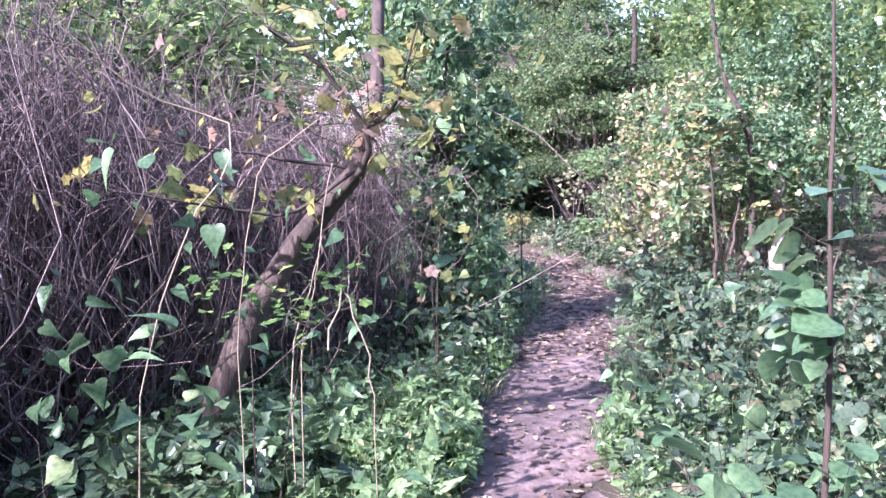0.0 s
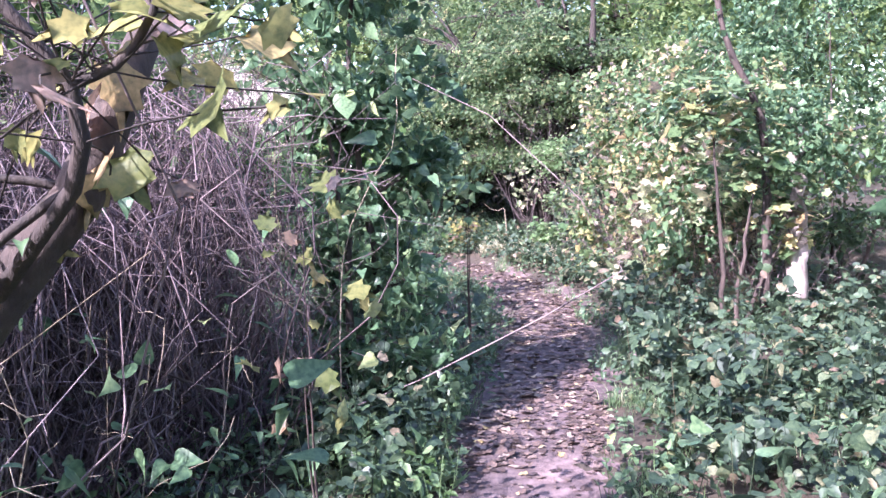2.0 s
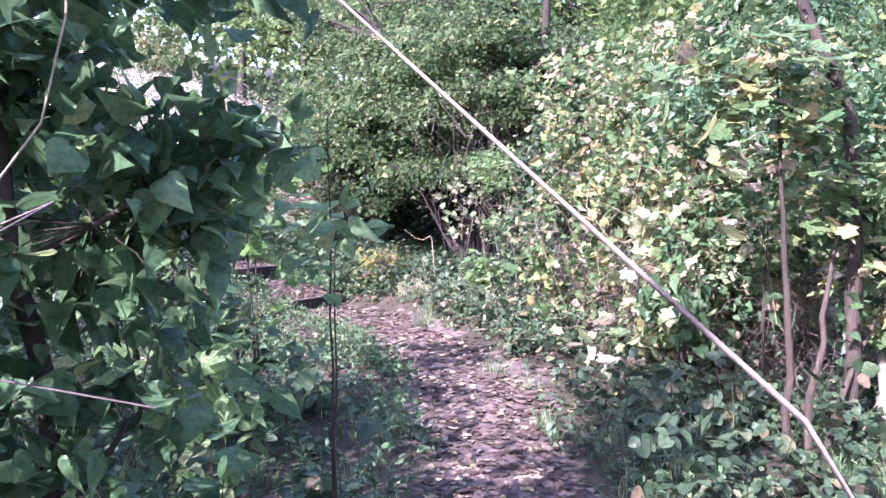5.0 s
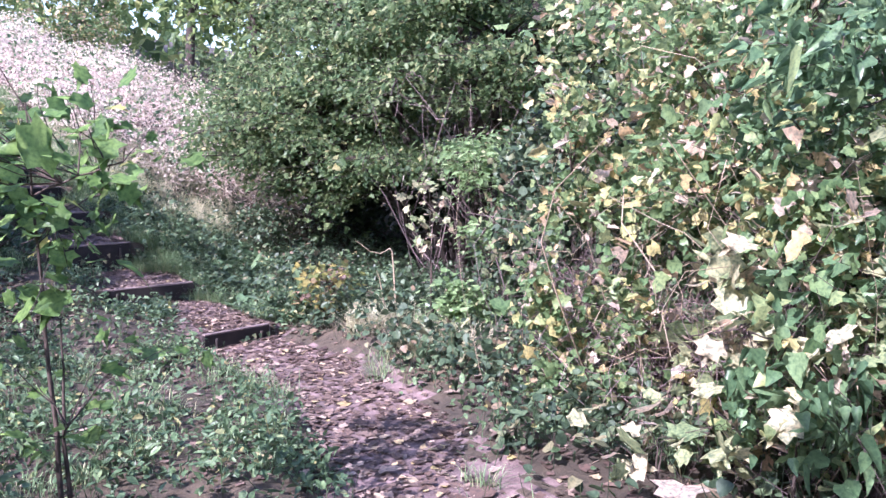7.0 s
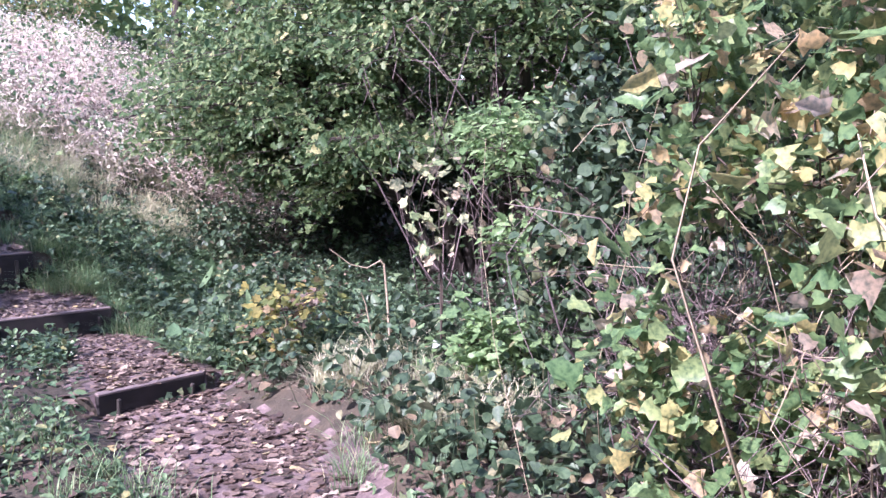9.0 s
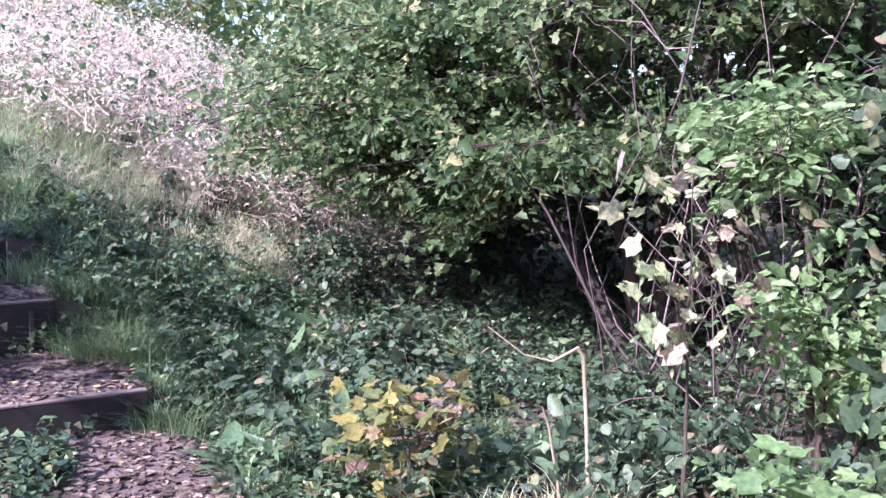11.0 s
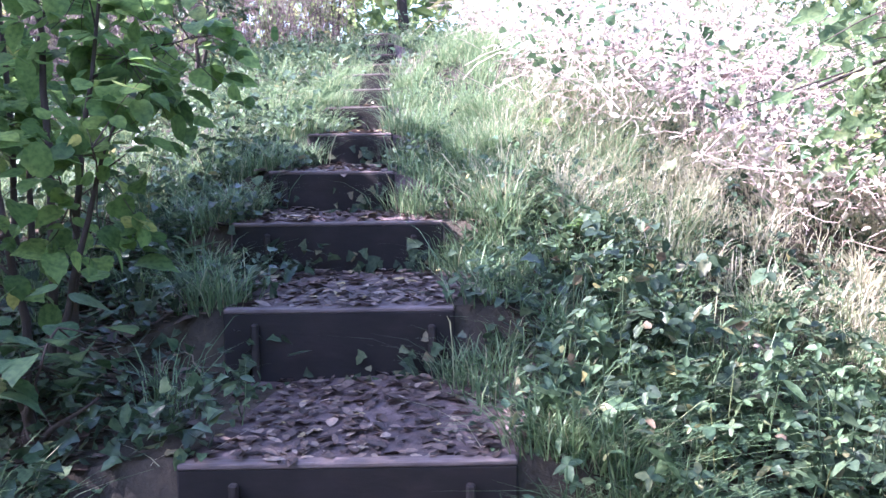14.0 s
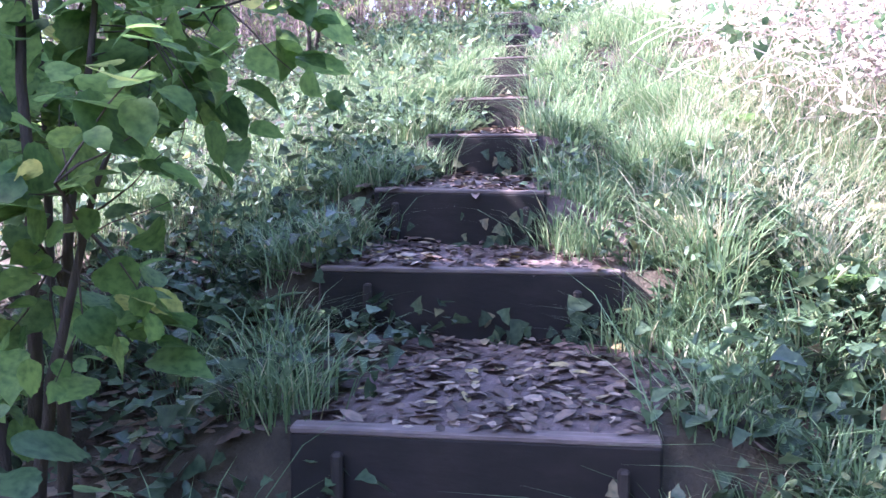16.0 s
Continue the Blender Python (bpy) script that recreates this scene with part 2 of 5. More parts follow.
L_BROAD = leaf_shape([(0.02, 0.0), (0.13, 0.06), (0.25, 0.18), (0.31, 0.34), (0.32, 0.36), (0.30, 0.52), (0.23, 0.70), (0.12, 0.87), (0.0, 1.04)], 0.25, 0.35)
L_TOOTHED = leaf_shape([(0.07, -0.02), (0.22, 0.0), (0.33, 0.10), (0.42, 0.24), (0.40, 0.27), (0.46, 0.42), (0.43, 0.45), (0.44, 0.60), (0.36, 0.68), (0.33, 0.80), (0.18, 0.88), (0.0, 1.06)], 0.18, 0.3)
L_ROUNDF = leaf_shape([(0.03, 0.04), (0.15, -0.02), (0.30, 0.03), (0.42, 0.18), (0.46, 0.36), (0.45, 0.52), (0.38, 0.70), (0.24, 0.86), (0.10, 0.96), (0.0, 1.04)], 0.16, 0.28)
L_HEARTF = leaf_shape([(0.04, 0.06), (0.12, -0.03), (0.26, -0.03), (0.36, 0.08), (0.37, 0.22), (0.31, 0.40), (0.22, 0.58), (0.10, 0.80), (0.0, 1.02)], 0.28, 0.35)
L_FLATM = fan_leaf([(0.48, 0.16), (0.27, 0.40), (0.34, 0.70), (0.0, 1.0)], 0.10, 0.12)
L_FLATO = fan_leaf([(0.27, 0.30), (0.22, 0.70), (0.0, 1.0)], 0.12, 0.15)
L_NARROW = leaf_shape([(0.03, 0.0), (0.17, 0.3), (0.11, 0.7), (0.0, 1.0)], 0.3, 0.4)


def compound(shape, places):
    """Several leaflets on one stalk: (turn in degrees, x, y, scale) each."""
    v, f = shape
    vs, fs = [], []
    for k, (turn, x, y, s) in enumerate(places):
        c, d = math.cos(radians(turn)), math.sin(radians(turn))
        vs.append(np.stack([x + s * (v[:, 0] * c + v[:, 1] * d), y + s * (v[:, 1] * c - v[:, 0] * d), s * v[:, 2]], 1))
        fs.append(f + k * len(v))
    return np.concatenate(vs), np.concatenate(fs)


L_TRIO = compound(L_ROUND, [(0, 0, 0.30, 0.72), (78, 0.03, 0.22, 0.55), (-78, -0.03, 0.22, 0.55)])
L_WHORL = compound(L_OVAL, [(15, 0, 0, 0.8), (100, 0, 0, 0.7), (190, 0, 0, 0.75), (280, 0, 0, 0.7)])


def unit(a):
    return a / np.maximum(np.linalg.norm(a, axis=-1, keepdims=True), 1e-9)


def scatter_leaves(pos, size, shape, up=1.0, point=None, droop=0.3):
    """Verts and triangles of leaves at pos. up: how nearly they lie flat; point: directions of their tips."""
    T, F = shape
    n = len(pos)
    normal = unit(rng.normal(size=(n, 3)) + np.array([0, 0, up * 2.0]))
    tip = rng.normal(size=(n, 3)) if point is None else point + 0.5 * rng.normal(size=(n, 3))
    tip[:, 2] -= droop * 1.5
    tip = unit(tip - (tip * normal).sum(1, keepdims=True) * normal)
    side = np.cross(tip, normal)
    size = size * np.exp(0.28 * rng.normal(size=n)) if np.isscalar(size) else size
    curl = (0.4 + 1.2 * rng.random(n))[:, None, None]
    local = np.repeat(T[None], n, 0)
    local = np.concatenate([local[..., :2] * (1 + 0.15 * rng.normal(size=(n, 1, 2))), local[..., 2:] * curl], -1) * size[:, None, None]
    v = pos[:, None] + local[..., :1] * side[:, None] + local[..., 1:2] * tip[:, None] + local[..., 2:] * normal[:, None]
    f = F[None] + (np.arange(n) * len(T))[:, None, None]
    return v.reshape(-1, 3), f.reshape(-1, 3)


def tubes(paths, radii, sides=4):
    """Tubes along many paths of equal length: paths (n, k, 3), radii (n, k)."""
    paths, radii = np.asarray(paths, float), np.asarray(radii, float)
    n, k, _ = paths.shape
    tan = unit(np.gradient(paths, axis=1))
    ref = np.where(np.abs(tan.mean(axis=1, keepdims=True)[..., 2:]) > 0.7, np.array([1.0, 0, 0]), np.array([0, 0, 1.0]))
    a = unit(np.cross(tan, ref))
    b = np.cross(tan, a)
    ang = np.arange(sides) * 2 * np.pi / sides
    ring = paths[:, :, None] + radii[..., None, None] * (np.cos(ang)[:, None] * a[:, :, None] + np.sin(ang)[:, None] * b[:, :, None])
    i, j, s = np.meshgrid(np.arange(n), np.arange(k - 1), np.arange(sides), indexing="ij")
    at = lambda jj, ss: (i * k + jj) * sides + ss % sides
    f = np.stack([np.stack([at(j, s), at(j, s + 1), at(j + 1, s + 1)], -1), np.stack([at(j, s), at(j + 1, s + 1), at(j + 1, s)], -1)], -2)
    return ring.reshape(-1, 3), f.reshape(-1, 3)


def arcs(a, b, k=6, sag=0.0, wobble=0.08):
    """Curved ways from a to b with a little sideways play."""
    a, b = np.atleast_2d(a).astype(float), np.atleast_2d(b).astype(float)
    t = np.linspace(0, 1, k)[None, :, None]
    far = np.linalg.norm(b - a, axis=1)[:, None, None]
    mid = (a + b)[:, None] / 2 + rng.normal(size=(len(a), 1, 3)) * wobble * far + np.array([0, 0, 1.0]) * sag * far
    p = (1 - t) ** 2 * a[:, None] + 2 * t * (1 - t) * mid + t**2 * b[:, None]
    jit = rng.normal(size=p.shape) * wobble * 0.12 * far
    jit[:, 0] = 0
    return p + jit


def join(*pairs):
    off, vs, fs = 0, [], []
    for v, f in pairs:
        vs.append(v)
        fs.append(f + off)
        off += len(v)
    return np.concatenate(vs), np.concatenate(fs)


def in_blobs(n, blobs, hollow=0.45):
    """Points inside ellipsoids (centre, radii), more of them near the outside."""
    vol = np.array([r[0] * r[1] * r[2] for _, r in blobs]) ** 0.8
    which = rng.choice(len(blobs), n, p=vol / vol.sum())
    d = unit(rng.normal(size=(n, 3)))
    rad = hollow + (1 - hollow) * rng.random(n) ** 0.6
    rad *= 1 + 0.15 * np.sin(7 * d[:, 0] + 3 * which) * np.cos(6 * d[:, 2] + which)
    c, r = np.array([b[0] for b in blobs], float), np.array([b[1] for b in blobs], float)
    return c[which] + d * rad[:, None] * r[which]


def woody(name, place, label, category, stems, blobs, twigs, leaves, shape, size, m_leaf, m_bark, group="", radius=0.05,
          up=0.6, spread=0.14, hollow=0.45, part_leaf="foliage", floor_z=None, twig_r=0.006, limbs=9):
    """A tree or shrub: stems as lists of points with the base at the origin, blobs of crown, twigs out to them and leaves along the twigs."""
    e = thing(name, place, label, category, group)
    ends = in_blobs(twigs, blobs, hollow)
    if floor_z is not None:
        ends = ends[ends[:, 2] > floor_z]
    nodes, rad = [], []
    for s in stems:
        s = np.array(s, float)
        t = np.linspace(0, len(s) - 1, 12)
        fine = np.stack([np.interp(t, range(len(s)), s[:, c]) for c in range(3)], 1)
        fine[1:-1] += rng.normal(size=(10, 3)) * radius * 0.35
        r = radius * (1.0 - 0.8 * np.linspace(0, 1, 12))
        r[0] *= 1.35
        nodes.append(fine)
        rad.append(r)
        mesh_part("trunk", np_mesh("trunk", *tubes(fine[None], r[None], 9), smooth=True), m_bark, e)
    allnodes, allrad = np.concatenate([n[3:] for n in nodes]), np.concatenate([r[3:] for r in rad])
    off = ends[:, None] - allnodes[None]
    cost = np.linalg.norm(off, axis=2) + 1.2 * np.maximum(0, 0.15 - off[..., 2])
    pick = cost.argmin(1)
    k = 7
    limb_n = max(3, len(ends) // 12)
    main = arcs(allnodes[pick[:limb_n]], ends[:limb_n], k, 0.06)
    mr = allrad[pick[:limb_n]][:, None] * np.linspace(0.55, 0.12, k)[None]
    limb_pts = main[:, 2:].reshape(-1, 3)
    rest = ends[limb_n:]
    near = np.linalg.norm(rest[:, None] - limb_pts[None], axis=2)
    base = limb_pts[near.argmin(1)]
    twig = arcs(base, rest, 5, 0.05, 0.12)
    tr = np.linspace(1.0, 0.3, 5)[None] * np.full((len(rest), 1), twig_r)
    mr = np.maximum(mr, twig_r)
    for k in range(min(limbs, len(main))):
        mesh_part("branch", np_mesh("branch", *tubes(main[k : k + 1], mr[k : k + 1], 6), smooth=True), m_bark, e)
    rest_main = [tubes(main[limbs:], mr[limbs:], 5)] if len(main) > limbs else []
    mesh_part("twig_growth", np_mesh("twig_growth", *join(*rest_main, tubes(twig, tr, 3)), smooth=True), m_bark, e, kind="stuff")
    ways = twig[rng.integers(0, len(twig), leaves)]
    t = (0.35 + 0.75 * rng.random(leaves)) * 4
    i = np.clip(t.astype(int), 0, 3)
    ar = np.arange(leaves)
    along = ways[ar, i + 1] - ways[ar, i]
    pos = ways[ar, i] + along * (t - i)[:, None] + rng.normal(size=(leaves, 3)) * spread * 0.5
    v, f = scatter_leaves(pos, size, shape, up, point=unit(along))
    mesh_part(part_leaf, np_mesh(part_leaf, v, f), m_leaf, e, kind="stuff")
    return e


# ---- ground ----
TRACK = np.array([(-7.5, -21, -0.80), (-5.45, -17.3, -0.85), (-4.3, -15.2, -0.87), (-3.05, -13.1, -0.88), (-1.6, -11.0, -0.90), (-0.2, -9.2, -0.93),
                  (0.75, -7.4, -0.97), (1.35, -5.5, -1.0), (1.40, -4.2, -1.04), (1.33, -2.9, -1.07)])
BOARDS = [  # left end, right end, front y, top z
    (0.93, 1.66, -3.00, -0.92), (0.36, 1.32, -1.57, -0.685), (-0.06, 0.87, -0.76, -0.31), (-0.26, 0.56, -0.10, 0.00), (-0.58, 0.36, 0.62, 0.265),
    (-0.61, 0.03, 1.03, 0.495), (-0.70, -0.19, 1.78, 0.72), (-0.93, -0.47, 2.68, 0.955), (-1.06, -0.66, 3.40, 1.155), (-1.26, -0.86, 4.2, 1.375),
    (-1.42, -1.04, 4.9, 1.56), (-1.62, -1.24, 5.6, 1.76), (-1.86, -1.48, 6.4, 2.0), (-2.18, -1.80, 7.4, 2.3)]
SKEWS = [0.30, 0.15, 0.24, 0.24, 0.22, 0.08] + [0.05] * 8  # how far each board runs askew


def lean(y):
    return np.interp(y, [b[2] for b in BOARDS], SKEWS)


def smooth01(x):
    x = np.clip(x, 0, 1)
    return x * x * (3 - 2 * x)


def track_side(x, y):
    """Distance to the middle of the path, and the path's height there."""
    best, z = np.full(np.shape(x), 1e9), np.zeros(np.shape(x))
    for a, b in zip(TRACK[:-1], TRACK[1:]):
        d = b[:2] - a[:2]
        t = np.clip(((x - a[0]) * d[0] + (y - a[1]) * d[1]) / (d @ d), 0, 1)
        dist = np.hypot(x - a[0] - t * d[0], y - a[1] - t * d[1])
        z = np.where(dist < best, a[2] + t * (b[2] - a[2]), z)
        best = np.minimum(dist, best)
    return best, z


def ripple(x, y):
    return 0.035 * np.sin(1.7 * x + 0.6 * y) * np.cos(1.3 * y - 0.4 * x) + 0.02 * np.sin(4.1 * x + 1.1) * np.sin(3.7 * y + 0.5) + 0.008 * np.sin(11 * x + 3 * y) * np.sin(13 * y - 2 * x)


def height(x, y):
    """The ground's height anywhere."""
    x, y = np.asarray(x, float), np.asarray(y, float)
    foot = -2.75 + 1.3 * np.maximum(0, x - 0.55) - 0.25 * np.minimum(0, x + 0.6)
    foot = np.minimum(foot, 1.5 + 0.5 * np.maximum(0, x - 3.8))
    rise = 0.345 * np.log1p(np.exp(np.clip((y - foot) * 5, -40, 40))) / 5
    rise = np.where((y - foot) * 5 > 30, 0.345 * (y - foot), rise)
    rise = np.where(rise > 2.6, 2.6 + (rise - 2.6) * 0.55, rise)
    rise = np.where(rise > 9, 9 + (rise - 9) * 0.1, rise)
    z = -0.97 + rise + ripple(x, y) * 1.5 + 0.006 * np.minimum(60, np.maximum(0, -(y + 9)))
    d, tz = track_side(x, y)
    edge = smooth01((d - 0.30) / 0.5)
    z = np.where(y < -2.6, tz * (1 - edge) + (z + 0.05) * edge + ripple(x, y) * 0.4 * (1 - edge), z)
    # worn, nearly level treads between the boards
    for n, (x0, x1, y0, top) in enumerate(BOARDS):
        y1 = BOARDS[n + 1][2] if n + 1 < len(BOARDS) else y0 + 1.0
        t1 = BOARDS[n + 1][3] - top if n + 1 < len(BOARDS) else 0.3
        yy = y - lean(y) * (x - np.interp(y, [b[2] for b in BOARDS], [(b[0] + b[1]) / 2 for b in BOARDS]))
        inside = (yy > y0 + 0.025) & (yy <= y1 + 0.025)
        u = np.clip((yy - y0) / (y1 - y0), 0, 1)
        tread = top - 0.012 + t1 * 0.22 * u + ripple(x * 2, y * 2) * 0.35
        nx = BOARDS[n + 1] if n + 1 < len(BOARDS) else (x0, x1, 0, 0)
        mid = (x0 + x1) / 2 * (1 - u) + (nx[0] + nx[1]) / 2 * u
        wide = (x1 - x0) / 2 * (1 - u) + (nx[1] - nx[0]) / 2 * u
        off = smooth01((np.abs(x - mid) - wide * 0.96) / 0.42)
        z = np.where(inside, tread * (1 - off) + z * off, z)
    return z


def ground_sheet():
    edges = np.array([b[2] + s for b in BOARDS for s in (0.008, 0.036)])
    far = np.array([8, 10, 13, 17, 23, 32, 45, 70, 110, 180, 300, 600, 1500])
    xs = np.unique(np.round(np.concatenate([-far - 2, np.arange(-10, -2.4, 0.16), np.arange(-2.4, 2.6, 0.055), np.arange(2.6, 8, 0.16), far + 2.0]), 4))
    ys = np.unique(np.round(np.concatenate([-far - 14.0, np.arange(-22, -3.2, 0.12), np.arange(-3.2, 3, 0.05), np.arange(3, 9, 0.1), edges, far + 3.0]), 4))
    X, Y = np.meshgrid(xs, ys)
    mids = np.interp(Y, [b[2] for b in BOARDS], [(b[0] + b[1]) / 2 for b in BOARDS])
    Y = Y + lean(Y) * (X - mids) * smooth01((3.2 - np.abs(X)) / 1.0) * smooth01((Y + 3.6) / 0.8) * smooth01((9.0 - Y) / 1.0)
    Z = height(X, Y)
    v = np.stack([X, Y, Z], -1).reshape(-1, 3)
    i, j = np.meshgrid(np.arange(len(ys) - 1), np.arange(len(xs) - 1), indexing="ij")
    a = (i * len(xs) + j).ravel()
    q = np.stack([a, a + 1, a + 1 + len(xs), a + len(xs)], 1)
    me = np_mesh("ground", v, q, smooth=True)
    me.materials.append(M_GROUND)
    me.materials.append(M_SOIL)
    c = v[q].mean(1)
    d, _ = track_side(c[:, 0], c[:, 1])
    soil = (d < 0.46 + 0.10 * np.sin(c[:, 1] * 2.3) + 0.08 * rng.normal(size=len(c))) & (c[:, 1] < -2.4)
    for n, (x0, x1, y0, top) in enumerate(BOARDS):
        y1 = BOARDS[n + 1][2] if n + 1 < len(BOARDS) else y0 + 1.0
        soil |= (c[:, 1] > y0 - 0.1) & (c[:, 1] < y1 + 0.1) & (c[:, 0] > x0 + 0.02) & (c[:, 0] < x1 - 0.03)
    me.polygons.foreach_set("material_index", soil.astype(np.int32))
    return tagged(new("ground", me), "dark woodland soil with a trodden reddish earth path", "ground", kind="structure")


ground_sheet()


def box(size, at=(0, 0, 0), bevel=0.006):
    bm = bmesh.new()
    bmesh.ops.create_cube(bm, size=1)
    bmesh.ops.scale(bm, vec=size, verts=bm.verts)
    bmesh.ops.bevel(bm, geom=bm.edges[:], offset=bevel, segments=1, affect="EDGES")
    for v in bm.verts:
        v.co += Vector(at) + Vector((0, noise.noise(v.co * 3) * 0.01, noise.noise(v.co * 5) * 0.008))
    me = bpy.data.meshes.new("box")
    bm.to_mesh(me)
    bm.free()
    return me


# ---- steps ----
def timber_step(x0, x1, y0, top, n):
    fall = top - BOARDS[n - 1][3] if n else 0.22
    e = thing("timber_step", ((x0 + x1) / 2, y0, top), "dark weathered timber board with wooden pegs, holding an earth tread", "step", "steps up the slope")
    e.rotation_euler = (0, 0, math.atan(SKEWS[n]))
    w, h = x1 - x0, 0.80 * fall + 0.06
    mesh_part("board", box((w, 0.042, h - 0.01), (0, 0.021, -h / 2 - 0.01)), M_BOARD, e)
    # Paler strip: light on the top edge, put into the colour.
    mesh_part("board_top", box((w - 0.004, 0.046, 0.016), (0, 0.022, -0.008), 0.004), M_BOARDTOP, e, "top edge of the board, coloured paler for the light falling on it")
    for k, u in enumerate((-0.36, 0.40) if n % 2 else (-0.33, 0.36)):
        mesh_part("peg", box((0.026, 0.026, h - 0.03), (u * w, -0.014, -h / 2 - 0.035 - 0.01 * k), 0.006), M_POST, e, "grey wooden peg")


for n, b in enumerate(BOARDS):
    timber_step(*b, n)


# ---- scattering on the ground ----
def clear_of_way(x, y, gap=0.0):
    d, _ = track_side(x, y)
    ok = ~((d < 0.40 + 0.07 * np.sin(3.1 * y + x) + gap) & (y < -2.4))
    for n, (x0, x1, y0, top) in enumerate(BOARDS):
        y1 = BOARDS[n + 1][2] if n + 1 < len(BOARDS) else y0 + 1
        ok &= ~((y > y0 - 0.05) & (y < y1) & (x > x0 + 0.03 - gap) & (x < x1 - 0.06 + gap))
    return ok


def scatter_points(n, x0, x1, y0, y1, gap=0.0, patchy=0.5):
    x, y = rng.uniform(x0, x1, n), rng.uniform(y0, y1, n)
    keep = clear_of_way(x, y, gap) & (np.sin(2.3 * x + 1.1 * y) * np.cos(1.9 * y - 0.7 * x) + rng.normal(size=n) * 0.6 > -1 + patchy)
    return x[keep], y[keep]


def herbs(name, label, category, n, area, shape, size, mat, lift=0.12, up=0.9, gap=0.0, patchy=0.5, clump=9, stems=True):
    """Low plants: leaves in clumps of their own height and size, with open ground between."""
    x, y = scatter_points(max(1, n // clump), *area, gap, patchy)
    m = len(x)
    tall = lift * (0.35 + 1.1 * rng.random(m) ** 1.6)
    wide, big = 0.035 + 0.045 * rng.random(m) + 0.12 * lift, np.exp(0.22 * rng.normal(size=m))
    k = rng.integers(0, m, m * clump)
    u = rng.random(len(k)) ** 0.7
    off = rng.normal(size=(len(k), 2)) * wide[k, None] * (1.15 - 0.5 * u[:, None])
    px, py = x[k] + off[:, 0], y[k] + off[:, 1]
    ok = clear_of_way(px, py, gap)
    k, u, px, py = k[ok], u[ok], px[ok], py[ok]
    ground = height(px, py)
    pos = np.stack([px, py, ground + 0.008 + tall[k] * u], 1)
    v, f = scatter_leaves(pos, size * np.clip(big[k] * np.exp(0.22 * rng.normal(size=len(k))), 0.6, 1.45), shape, up)
    if stems and lift > 0.15:
        top = np.stack([x, y, height(x, y) + tall], 1)
        foot = top * (1, 1, 0) + np.stack([0 * x, 0 * x, height(x, y) - 0.02], 1)
        v, f = join((v, f), tubes(arcs(foot, top + rng.normal(size=(m, 3)) * (0.05, 0.05, 0.01), 3, 0, 0.1), np.full((m, 3), 0.0022), 3))
    return tagged(mesh_part(name, np_mesh(name, v, f), mat, kind="stuff"), label, category)


def blades(name, label, n, tufts, area, length, mat, gap=0.0, patchy=0.5, tall=1.0, width=0.0045, category="grass", centres=None):
    """Grass in tufts: tapered blades that bend over."""
    if centres is None:
        cx, cy = scatter_points(tufts, *area, gap, patchy)
    else:
        cx, cy = np.array(centres, float).T
    if not len(cx):
        return None
    pick = rng.integers(0, len(cx), n)
    x = cx[pick] + rng.normal(size=n) * 0.055
    y = cy[pick] + rng.normal(size=n) * 0.055
    base = np.stack([x, y, height(x, y) - 0.01], 1)
    out = np.stack([x - cx[pick], y - cy[pick], np.zeros(n)], 1) * 4 + rng.normal(size=(n, 3)) * (0.35, 0.35, 0)
    ln = length * np.exp(0.3 * rng.normal(size=n))
    side = unit(np.cross(unit(out + 1e-6), (0, 0, 1.0)))
    rows = []
    for t, w in ((0, 1.0), (0.35, 0.9), (0.7, 0.6), (1.0, 0.05)):
        c = base + ln[:, None] * (out * (0.25 * t + 0.75 * t**2) + np.array([0, 0, tall]) * (t - 0.45 * t**2))
        rows += [c - side * width * w / 2, c + side * width * w / 2]
    v = np.stack(rows, 1)
    f = np.array([(0, 1, 3), (0, 3, 2), (2, 3, 5), (2, 5, 4), (4, 5, 7), (4, 7, 6)])
    f = f[None] + (np.arange(n) * 8)[:, None, None]
    ob = mesh_part(name, np_mesh(name, v.reshape(-1, 3), f.reshape(-1, 3)), mat, kind="stuff")
    return tagged(ob, label, category)


def litter(name, label, n, area, on_way, size=0.05):
    x, y = rng.uniform(area[0], area[1], n), rng.uniform(area[2], area[3], n)
    way = ~clear_of_way(x, y)
    keep = way if on_way else ~way
    if on_way:
        d, _ = track_side(x, y)
        keep &= (rng.random(n) < 0.55 + 0.9 * np.clip(d / 0.5, 0, 1) ** 2) | (y > -3)
    x, y = x[keep], y[keep]
    v, f = scatter_leaves(np.stack([x, y, height(x, y) + 0.006 + 0.010 * rng.random(len(x))], 1), size, L_FLATM if n % 2 else L_FLATO, 3.0, droop=0)
    return tagged(mesh_part(name, np_mesh(name, v, f), M_LITTER, kind="stuff"), label, "leaf litter")


def gz(x, y):
    return float(height(x, y))


